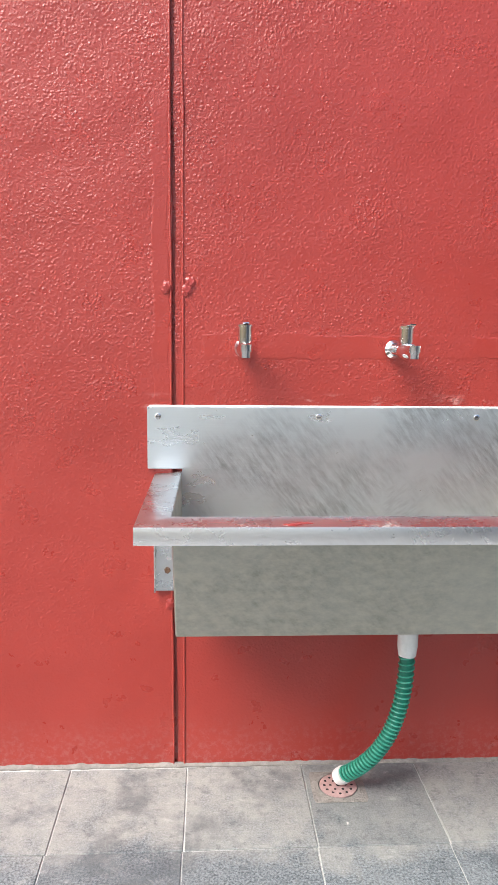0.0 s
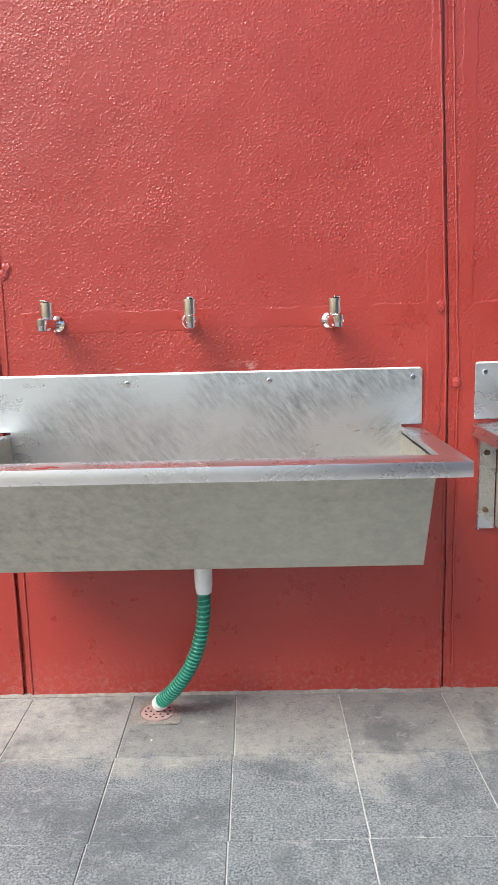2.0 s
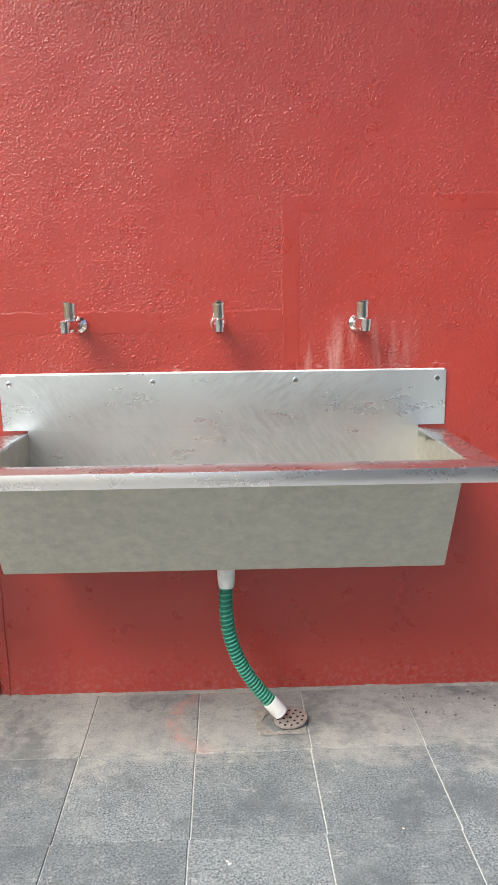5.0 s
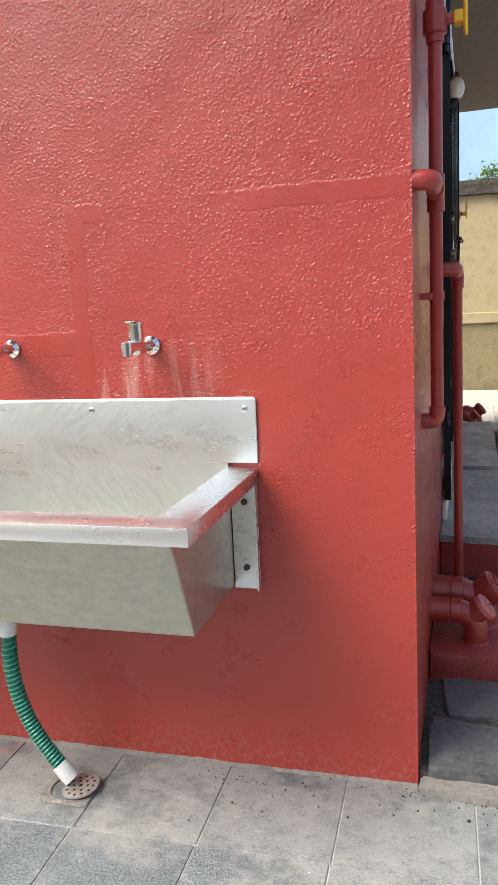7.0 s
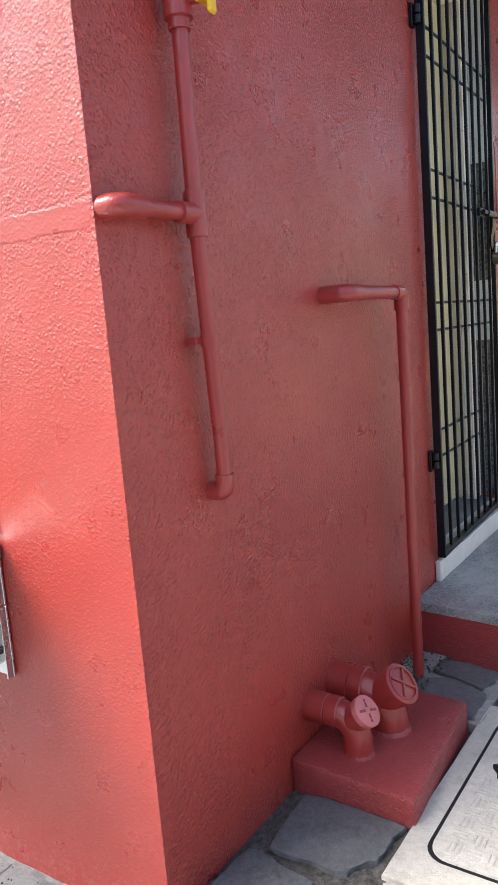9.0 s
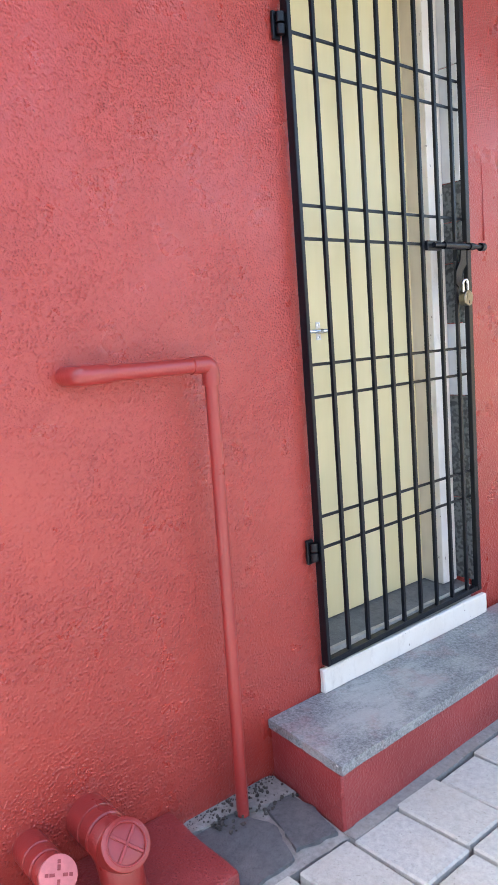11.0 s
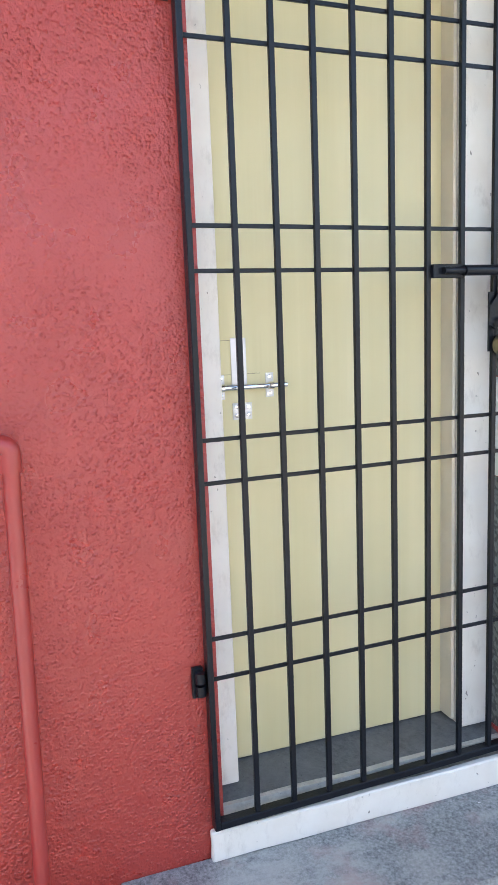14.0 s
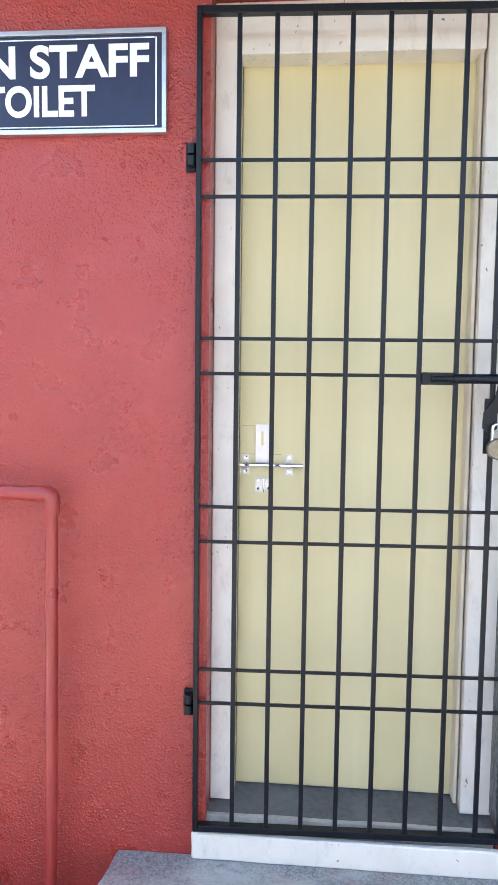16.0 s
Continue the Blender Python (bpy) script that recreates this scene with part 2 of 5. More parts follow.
def stone_mat(name, a, b, dust, rough=0.75, depth=0.003):
    m = Mat(name, rough)
    c = m.mix(m.ramp(m.noise(60, 6, rough=0.7), 0.35, 0.65), a, b)
    c = m.mix(m.ramp(m.rand, 0, 1, 0.0, 0.35), c, dust)
    c = m.mix(m.calc("MULTIPLY", m.ramp(m.noise(8, 6, rough=0.65, shift=5), 0.48, 0.72), 0.7), c, dust)
    pits = m.ramp(m.noise(150, 3, rough=0.6, shift=17), 0.64, 0.72)
    c = m.mix(m.calc("MULTIPLY", pits, 0.6), c, tuple(v * 0.35 for v in a))
    grime = m.ramp(m.noise(14, 8, rough=0.75, shift=21), 0.55, 0.70)
    c = m.mix(m.calc("MULTIPLY", grime, 0.5), c, tuple(v * 0.55 for v in dust))
    m.color(c)
    m.bump((m.noise(40, 6, rough=0.65, shift=3), depth), (m.noise(220, 3), depth * 0.35))
    return m.m


def step_stone_mat():
    m = Mat("worn_grey_step_stone", 0.5)
    c = m.mix(m.ramp(m.noise(130, 6, rough=0.75), 0.34, 0.66), (0.09, 0.096, 0.096), (0.38, 0.39, 0.38))
    c = m.mix(m.calc("MULTIPLY", m.ramp(m.noise(6, 8, (1, 0.5, 1), 0.7, shift=3), 0.46, 0.60), 0.75), c, (0.44, 0.435, 0.40))
    c = m.mix(m.calc("MULTIPLY", m.ramp(m.noise(5, 6, rough=0.65, shift=9), 0.54, 0.70), 0.5), c, (0.36, 0.17, 0.16))
    c = m.mix(m.ramp(m.noise(42, 2, shift=14), 0.75, 0.765), c, (0.68, 0.67, 0.64))
    m.color(c)
    m.rough(m.ramp(m.noise(15, 5, shift=5), 0.3, 0.7, 0.35, 0.65))
    m.bump((m.noise(60, 6, rough=0.7, shift=2), 0.002))
    return m.m


RED = red_paint("red_wall_paint", (0.325, 0.034, 0.024), (0.375, 0.043, 0.031), (0.25, 0.36), lime=True)
RED_PATCH = red_paint("red_patch_paint", (0.32, 0.034, 0.028), (0.38, 0.045, 0.037), (0.25, 0.4), 0.7)
RED_PIPE = red_paint("red_pipe_paint", (0.28, 0.028, 0.023), (0.34, 0.038, 0.031), (0.26, 0.4), 0.14)
RED_STEP = red_paint("dull_red_cement_paint", (0.24, 0.026, 0.025), (0.34, 0.050, 0.047), (0.36, 0.6), 0.8)
PINK_CAP = plain("faded_pink_plastic", (0.52, 0.15, 0.14), 0.55, vary=0.12, scale=60)
STEEL = steel("brushed_steel_splash", (0.72, 0.775, 0.785), 0.25, 0.42, 0.8, (0.25, 0.27, 0.275), 0.86)
STEEL_RIM = steel("satin_steel_rim", (0.64, 0.65, 0.65), 0.24, 0.34, 0.35, (0.42, 0.41, 0.40), 0.96, 0.03, 0.00003)
STEEL_DULL = steel("dusty_steel_front", (0.46, 0.45, 0.39), 0.28, 0.55, 0.4, (0.25, 0.235, 0.18), 0.78, 0.6)
CHROME = plain("chrome", (0.82, 0.82, 0.82), 0.08, 1.0, 0.05, 80)
RUST = plain("rusty_bolt", (0.11, 0.06, 0.035), 0.8, 0.0, 0.4, 200, 0.001)
WHITE_PVC = plain("white_plastic", (0.74, 0.74, 0.71), 0.4, vary=0.1, scale=50)
HOSE_GREEN = plain("green_hose_plastic", (0.0, 0.13, 0.08), 0.32, vary=0.15, scale=60)
HOSE_RIB = plain("pale_green_hose_rib", (0.06, 0.33, 0.23), 0.3, vary=0.12, scale=60)
TILE = floor_tile_mat()
GROUT = stone_mat("pale_grout", (0.55, 0.555, 0.54), (0.74, 0.74, 0.72), (0.42, 0.42, 0.41), 0.85, 0.002)
CEMENT = stone_mat("rough_cement", (0.24, 0.22, 0.195), (0.37, 0.345, 0.31), (0.17, 0.16, 0.15), 0.9, 0.006)
PALE_CEMENT = stone_mat("pale_cast_concrete", (0.46, 0.43, 0.37), (0.58, 0.55, 0.47), (0.40, 0.37, 0.30), 0.85, 0.004)
YARD_CEMENT = stone_mat("dull_yard_concrete", (0.10, 0.098, 0.092), (0.17, 0.165, 0.155), (0.13, 0.126, 0.12), 0.9, 0.004)
PAVER = stone_mat("grey_concrete_paver", (0.40, 0.38, 0.34), (0.54, 0.52, 0.46), (0.46, 0.41, 0.33), 0.88, 0.004)
SLATE = stone_mat("dark_slate_slab", (0.045, 0.048, 0.052), (0.12, 0.124, 0.128), (0.20, 0.20, 0.19), 0.55, 0.005)
STEP_STONE = step_stone_mat()
SOIL = stone_mat("dark_gritty_soil", (0.030, 0.026, 0.021), (0.15, 0.135, 0.115), (0.055, 0.046, 0.038), 0.95, 0.012)
GRATE_PINK = plain("stained_pink_grate", (0.46, 0.31, 0.29), 0.5, vary=0.18, scale=70)
GRATE_GREY = plain("stained_steel_grate", (0.42, 0.39, 0.36), 0.45, 0.6, 0.25, 70)
BLACK = plain("black_hole", (0.003, 0.003, 0.003), 0.9, vary=0.2)
BLACK_PAINT = plain("glossy_black_gate_paint", (0.006, 0.007, 0.010), 0.3, vary=0.2, scale=60, depth=0.0006, spec=0.28)
WHITE_PAINT = white_paint_mat()
WHITE_WALL = plain("smudged_white_wall_tile", (0.62, 0.63, 0.62), 0.3, vary=0.08, scale=14)
CREAM_WOOD = plain("cream_beading", (0.62, 0.55, 0.42), 0.45, vary=0.06, scale=10)
BRASS = plain("worn_brass", (0.24, 0.21, 0.16), 0.35, 1.0, 0.2, 90)
NAVY = plain("navy_sign_face", (0.012, 0.018, 0.055), 0.4, vary=0.12)
LETTER = plain("white_lettering", (0.78, 0.78, 0.78), 0.5, vary=0.03)
ALU = plain("aluminium_sign_frame", (0.58, 0.58, 0.60), 0.32, 0.95, 0.06)
YELLOW_PLASTIC = plain("yellow_valve_handle", (0.75, 0.42, 0.012), 0.4, vary=0.06)
OCHRE = stone_mat("ochre_boundary_plaster", (0.38, 0.30, 0.165), (0.45, 0.37, 0.22), (0.28, 0.23, 0.125), 0.85, 0.004)
OCHRE_DARK = stone_mat("weathered_ochre_plaster", (0.22, 0.175, 0.09), (0.33, 0.27, 0.15), (0.14, 0.12, 0.07), 0.9, 0.006)
MOSS = stone_mat("blackened_coping", (0.03, 0.028, 0.022), (0.11, 0.10, 0.08), (0.20, 0.18, 0.14), 0.95, 0.03)
SOFFIT = stone_mat("grey_slab_soffit", (0.20, 0.185, 0.17), (0.25, 0.235, 0.215), (0.18, 0.17, 0.16), 0.9, 0.002)
BLUE_WALL = plain("light_blue_facade", (0.33, 0.52, 0.72), 0.7, vary=0.06, scale=2)
BOARD = plain("pale_teal_board", (0.52, 0.68, 0.66), 0.5, vary=0.05, scale=3)
BOARD_INK = plain("slate_blue_ink", (0.22, 0.30, 0.42), 0.6)
LEAF = plain("fresh_green_leaf", (0.13, 0.24, 0.035), 0.55, vary=0.35, scale=9)
BARK = plain("brown_twig", (0.10, 0.07, 0.045), 0.8, vary=0.3)
GREY_RENDER = stone_mat("grey_rendered_wall", (0.30, 0.29, 0.27), (0.36, 0.35, 0.33), (0.27, 0.26, 0.25), 0.9, 0.003)


def door_mat():
    m = Mat("pale_yellow_flush_door", 0.4)
    grain = m.noise(9, 4, (1, 1.0, 0.04))
    c = m.mix(m.ramp(grain, 0.3, 0.7), (0.62, 0.535, 0.285), (0.69, 0.605, 0.35))
    c = m.mix(m.calc("MULTIPLY", m.ramp(m.noise(3, 3, shift=4), 0.5, 0.75), 0.35), c, (0.55, 0.485, 0.27))
    m.color(c)
    m.bump((m.noise(40, 3, (1, 1, 0.05)), 0.0006))
    return m.m


def relief_tile_mat():
    m = Mat("dark_relief_tile", 0.4)
    swirl = m.ramp(m.noise(75, 2, rough=0.3), 0.42, 0.56)
    m.color(m.mix(swirl, (0.045, 0.05, 0.05), (0.13, 0.14, 0.135)))
    m.bump((swirl, 0.0012))
    return m.m


DOOR_YELLOW, RELIEF = door_mat(), relief_tile_mat()

# ---- building helpers ----


def finish(bm, material, smooth=False):
    bmesh.ops.recalc_face_normals(bm, faces=bm.faces)
    me = bpy.data.meshes.new("mesh")
    bm.to_mesh(me)
    bm.free()
    me.materials.append(material)
    if smooth:
        for p in me.polygons:
            p.use_smooth = True
        me.set_sharp_from_angle(angle=radians(38))
    return me


def part(name, bm, material, parent=None, label="", smooth=False):
    """Link a bmesh, in world coordinates, as one mesh object under a thing or a part."""
    ob = new(name, finish(bm, material, smooth))
    if parent is not None:
        ob.parent = parent
        ob.matrix_parent_inverse = base_of(parent).inverted()
    return tagged(ob, label)


def base_of(ob):
    m = ob.matrix_basis.copy()
    if ob.parent is not None:
        m = base_of(ob.parent) @ ob.matrix_parent_inverse @ m
    return m


def thing(name, at, label, category, group="", kind=""):
    ob = new(name)
    ob.matrix_basis = Matrix.Translation(at)
    ob.empty_display_size = 0.05
    return tagged(ob, label, category, group, kind)


def put(bm, sub, m=None):
    """Add the mesh of sub to bm."""
    if m is not None:
        sub.transform(m)
    me = bpy.data.meshes.new("tmp")
    sub.to_mesh(me)
    sub.free()
    bm.from_mesh(me)
    bpy.data.meshes.remove(me)
    return bm


def box(lo, hi, bevel=0.0, m=None, seg=1):
    bm = bmesh.new()
    bmesh.ops.create_cube(bm, size=1)
    lo, hi = Vector(lo), Vector(hi)
    for v in bm.verts:
        v.co = Vector([(lo[k] + hi[k]) / 2 + v.co[k] * (hi[k] - lo[k]) for k in range(3)])
    if bevel:
        bmesh.ops.bevel(bm, geom=list(bm.edges), offset=bevel, segments=seg, affect="EDGES", profile=0.6)
    if m is not None:
        bm.transform(m)
    return bm


def tube(points, radius, sides=16, m=None, caps=True):
    """A round tube along points; radius may be a list."""
    bm = bmesh.new()
    pts = [Vector(p) for p in points]
    radii = radius if isinstance(radius, (list, tuple)) else [radius] * len(pts)
    rings, side = [], None
    for i, p in enumerate(pts):
        d = (pts[min(i + 1, len(pts) - 1)] - pts[max(i - 1, 0)]).normalized()
        if side is None:
            side = d.orthogonal().normalized()
        side = (side - d * side.dot(d)).normalized()
        up = d.cross(side)
        rings.append([bm.verts.new(p + radii[i] * (math.cos(a) * side + math.sin(a) * up)) for a in [2 * math.pi * k / sides for k in range(sides)]])
    for a, b in zip(rings, rings[1:]):
        for k in range(sides):
            bm.faces.new((a[k], a[(k + 1) % sides], b[(k + 1) % sides], b[k]))
    if caps:
        bm.faces.new(rings[0][::-1])
        bm.faces.new(rings[-1])
    if m is not None:
        bm.transform(m)
    return bm


def bend(points, r, n=6):
    """Points with their inner corners rounded at radius r."""
    pts = [Vector(p) for p in points]
    out = [pts[0]]
    for a, b, c in zip(pts, pts[1:], pts[2:]):
        p, q = b + (a - b).normalized() * r, b + (c - b).normalized() * r
        out += [(1 - s) ** 2 * p + 2 * s * (1 - s) * b + s * s * q for s in [k / n for k in range(n + 1)]]
    return out + [pts[-1]]


def prism(outline, z0, z1, bevel=0.0, m=None, jag=0.0, cuts=0):
    """A slab over an outline of (x, y), with a ragged edge if asked."""
    bm = bmesh.new()
    pts = []
    for i, p in enumerate(outline):
        q = outline[(i + 1) % len(outline)]
        for k in range(cuts + 1):
            s = k / (cuts + 1)
            x, y = p[0] + (q[0] - p[0]) * s, p[1] + (q[1] - p[1]) * s
            if jag:
                d = noise.noise_vector(Vector((x * 31, y * 31, z1 * 9)))
                x, y = x + d.x * jag, y + d.y * jag
            pts.append((x, y))
    lo = [bm.verts.new((x, y, z0)) for x, y in pts]
    hi = [bm.verts.new((x, y, z1)) for x, y in pts]
    n = len(pts)
    bm.faces.new(lo[::-1])
    top = bm.faces.new(hi)
    for i in range(n):
        bm.faces.new((lo[i], lo[(i + 1) % n], hi[(i + 1) % n], hi[i]))
    if bevel:
        bmesh.ops.bevel(bm, geom=list(top.edges), offset=bevel, segments=2, affect="EDGES", profile=0.6)
    if m is not None:
        bm.transform(m)
    return bm


# The side wall: n out of it, u along it, z up.
SIDE = pose(2.838, 1.75, 0, 0, 0, -1.55)


def wall_panel(u0, u1, z0, z1, face, back, m, skirts="lrtb", amp=0.0018, step=0.03):
    """A wall in local (n, u, z) with an uneven face at n = face; skirts name the edges that turn back to n = back."""
    bm = bmesh.new()
    nu, nz = max(1, round((u1 - u0) / step)), max(1, round((z1 - z0) / step))
    grid = []
    for i in range(nu + 1):
        row = []
        for j in range(nz + 1):
            u, z = u0 + (u1 - u0) * i / nu, z0 + (z1 - z0) * j / nz
            d = noise.noise(Vector((u * 9, z * 9, face * 40))) * amp + noise.noise(Vector((u * 2.1, z * 2.1, 3))) * amp
            if i in (0, nu):
                d = noise.noise(Vector((u * 5, z * 22, 8))) * 0.0012
            row.append(bm.verts.new((face + d, u, z)))
        grid.append(row)
    for i in range(nu):
        for j in range(nz):
            bm.faces.new((grid[i][j], grid[i + 1][j], grid[i + 1][j + 1], grid[i][j + 1]))
    def skirt(line):
        far = [bm.verts.new((back, v.co.y, v.co.z)) for v in line]
        for a, b, c, d in zip(line, line[1:], far[1:], far):
            bm.faces.new((a, b, c, d))
    if "l" in skirts:
        skirt(grid[0])
    if "r" in skirts:
        skirt(grid[-1])
    if "t" in skirts:
        skirt([r[-1] for r in grid])
    if "b" in skirts:
        skirt([r[0] for r in grid])
    bm.faces.new([bm.verts.new((back, u, z)) for u, z in ((u0, z0), (u0, z1), (u1, z1), (u1, z0))])
    bm.transform(m)
    return bm


# ---- structure ----
# The long wall: its local u runs along +x, n points to -y.
LONG = Matrix(((0, 1, 0, 0), (-1, 0, 0, 1.75), (0, 0, 1, 0), (0, 0, 0, 1)))
WALL_TOP = 3.05
wall_long = thing("wall_north", (0, 1.75, 0), "rough-plastered wall in glossy red paint behind the sinks", "wall", kind="structure")
panels = (("wall_panel", -3.2, -0.040, 0.0, "lt"), ("joint_groove", -0.040, -0.031, -0.011, ""), ("joint_fillet", -0.031, -0.013, -0.004, ""),
          ("wall_panel", -0.013, 1.176, 0.0, "lrt"), ("joint_groove", 1.176, 1.184, -0.011, ""), ("joint_fillet", 1.184, 1.206, -0.004, ""),
          ("wall_panel", 1.206, 2.838, 0.0, "lt"))
for name, a, b, face, sk in panels:
    bm = wall_panel(a, b, -0.02, WALL_TOP, face, -0.2 if face == 0 else -0.05, LONG, sk + ("r" if (b < 0 and face == 0) else ""), step=0.03 if b - a > 0.1 else 0.02)
    for v in bm.verts:
        # the second joint leans and wanders
        near = max(0.0, 1 - abs(v.co.x - 1.19) / 0.25)
        v.co.x += near * (0.010 - 0.036 * max(0.0, v.co.z - 0.95) + 0.004 * noise.noise(Vector((3, 1, v.co.z * 4))))
        near = max(0.0, 1 - abs(v.co.x + 0.03) / 0.2)
        v.co.x += near * 0.004 * noise.noise(Vector((7, 2, v.co.z * 4)))
    part(name, bm, RED, wall_long, smooth=True)


def joint_bead(u, lean, seed):
    """An uneven ridge of filler along one side of a joint."""
    pts, radii = [], []
    for k in range(120):
        z = 0.004 + (WALL_TOP - 0.01) * k / 119
        wander = 0.003 * noise.noise(Vector((seed, 2, z * 6)))
        slope = 0.010 - 0.036 * max(0.0, z - 0.95) if lean else 0.0
        pts.append((0.0002, u + slope + wander, z))
        radii.append(0.0026 + 0.0022 * abs(noise.noise(Vector((seed, 5, z * 14)))) + 0.0014 * abs(noise.noise(Vector((seed, 9, z * 45)))))
    part("filler_ridge", tube(pts, radii, 8, LONG), RED, wall_long, smooth=True)


joint_bead(-0.013, False, 1.0)
joint_bead(-0.042, False, 4.0)
joint_bead(1.207, True, 7.0)
joint_bead(1.174, True, 11.0)

# lumps of filler where the joints were pinned
for u, z in ((-0.052, 1.221), (-0.004, 1.215), (0.004, 1.232), (-0.048, 0.440), (-0.002, 0.430), (1.168, 1.105), (1.214, 0.90)):
    lump = bmesh.new()
    bmesh.ops.create_icosphere(lump, subdivisions=3, radius=0.011)
    for v in lump.verts:
        v.co += noise.noise_vector(v.co * 160 + Vector((u * 9, z, 0))) * 0.006
        v.co = Vector((v.co.x * 0.45, v.co.y, v.co.z * 1.25))
    lump.transform(LONG @ Matrix.Translation((0.001, u, z)))
    part("filler_lump", lump, RED_PATCH, wall_long, smooth=True)

wall_side = thing("wall_east", SIDE @ Vector((0, 0, 0)), "rough-plastered red wall with pipes and a gated doorway", "wall", kind="structure")
D0, D1, DTOP = 1.527, 2.312, 2.52
part("wall_panel", wall_panel(0.0, D0, -0.02, WALL_TOP, 0, -0.22, SIDE, "rt"), RED, wall_side, smooth=True)
part("wall_panel", wall_panel(D0, D1, DTOP, WALL_TOP, 0, -0.22, SIDE, "bt"), RED, wall_side, smooth=True)
E0, E1 = 2.90, 3.69
part("wall_panel", wall_panel(D1, E0, -0.02, WALL_TOP, -0.022, -0.22, SIDE, "lrt"), RED, wall_side, smooth=True)
part("wall_panel", wall_panel(E0, E1, DTOP, WALL_TOP, -0.022, -0.22, SIDE, "bt", step=0.05), RED, wall_side, smooth=True)
part("wall_panel", wall_panel(E1, 5.30, -0.02, WALL_TOP, -0.022, -0.22, SIDE, "lrt", step=0.05), RED, wall_side, smooth=True)
# dried paint drip beside the gate
DRIP = [(-0.021, 2.46, 1.86), (-0.021, 2.463, 1.75), (-0.020, 2.461, 1.68), (-0.020, 2.463, 1.62), (-0.019, 2.463, 1.59), (-0.021, 2.463, 1.575)]
part("paint_drip", tube(DRIP, [0.001, 0.003, 0.0035, 0.004, 0.0065, 0.002], 8, SIDE), RED_PATCH, wall_side, smooth=True)

ground = tagged(part("ground", box((-40, -40, -0.3), (40, 45, -0.012)), YARD_CEMENT), "dull grey bare concrete ground around the buildings", "ground", kind="structure")
floor = tagged(part("floor", box((-3.2, -2.2, -0.011), (4.35, 1.752, -0.0035)), GROUT), "slate-grey square floor tiles with pale joints and dried silt", "floor", kind="structure")
yard = tagged(part("pavement", box((2.70, 1.78, -0.011), (7.4, 9.9, 0.018)), SOIL), "gritty soil bed under pavers and slate pieces", "pavement", kind="structure")
# closing walls out of view
tagged(part("wall_opposite", box((11.5, -9, -0.3), (11.8, 9.9, 2.6)), GREY_RENDER), "plain grey rendered wall across the yard", "wall", kind="structure")

# out of view; added to block south-east sky and darken reflections on the right
tagged(part("wall_south", box((2.6, -6.3, -0.3), (11.8, -6.0, 3.6)), GREY_RENDER), "unseen grey wall added to cut sky light from the south-east", "wall", kind="structure")

# ---- overhanging slab and the far end ----
# unseen eave, added to shade the top of the long wall
tagged(part("ceiling", box((0.75, 1.2, 2.74), (2.838, 1.7475, 2.88), 0.006), SOFFIT), "unseen grey slab added over the troughs to shade the wall top", "ceiling", kind="structure")
slab = tagged(part("ceiling", box((0.002, 0.60, 2.74), (1.1, 5.35, 2.88), 0.006, SIDE), SOFFIT), "grey concrete canopy slab over the doorways", "ceiling", kind="structure")

far = thing("wall_far", (3.5, 9.95, 0), "ochre plastered boundary wall with blackened coping", "wall", kind="structure")
part("plaster_face", box((-1.5, 9.95, 1.0), (9.0, 10.15, 2.42)), OCHRE, far)
part("ledge", box((-1.5, 9.90, 0.86), (9.0, 10.15, 1.0), 0.012), OCHRE, far)
part("dado", box((-1.5, 9.935, -0.3), (9.0, 10.15, 0.86)), OCHRE_DARK, far, "weathered damp-stained lower wall")


def rough_bar(lo, hi, amp, cuts):
    bm = box(lo, hi)
    bmesh.ops.subdivide_edges(bm, edges=list(bm.edges), cuts=cuts, use_grid_fill=True)
    for v in bm.verts:
        v.co += noise.noise_vector(v.co * 5.0) * amp
    return bm


for a, b, n in ((-1.5, 2.9, 6), (2.9, 5.3, 26), (5.3, 9.0, 6)):
    cop = rough_bar((a, 9.88, 2.42), (b, 10.2, 2.60), 0.02, n)
    for v in cop.verts:
        v.co += noise.noise_vector(v.co * 14.0) * 0.022
    part("coping", cop, MOSS, far, "blackened crumbling coping", True)

blue = thing("building", (6, 17.5, 0), "light blue building behind the boundary wall", "building")
part("wall", box((-2, 17.5, -0.3), (14, 24, 7.5)), BLUE_WALL, blue)
part("roof", box((-2.2, 17.3, 7.5), (14.2, 24.2, 7.7)), GREY_RENDER, blue)
board = thing("signboard", (5.5, 17.4, 3.2), "pale teal board with faded lettering on the building", "sign")
part("panel", box((4.20, 17.42, 3.75), (8.2, 17.49, 4.95)), BOARD, board)
for lo, hi in (((4.12, 17.38, 3.68), (8.3, 17.49, 3.75)), ((4.12, 17.38, 4.95), (8.3, 17.49, 5.05)), ((4.12, 17.38, 3.75), (4.20, 17.49, 4.95)), ((8.2, 17.38, 3.75), (8.3, 17.49, 4.95))):
    part("frame", box(lo, hi), LETTER, board)
for x, w, z in ((4.30, 0.13, 4.42), (4.46, 0.16, 4.38), (4.66, 0.12, 4.42), (4.9, 0.4, 4.4), (5.45, 0.3, 4.42), (5.9, 0.45, 4.4)):
    part("lettering_bar", box((x, 17.40, z), (x + w, 17.418, z + 0.2)), BOARD_INK, board)
cable = thing("cable", (3.6, 10.1, 2.5), "thin black cable sagging over the boundary wall", "cable")
sag = [(3.1 + 1.7 * s, 10.6 - 0.4 * s, 2.45 + 1.0 * s ** 1.4) for s in [k / 10 for k in range(11)]]
part("wire", tube(sag, 0.012, 6), BLACK, cable)


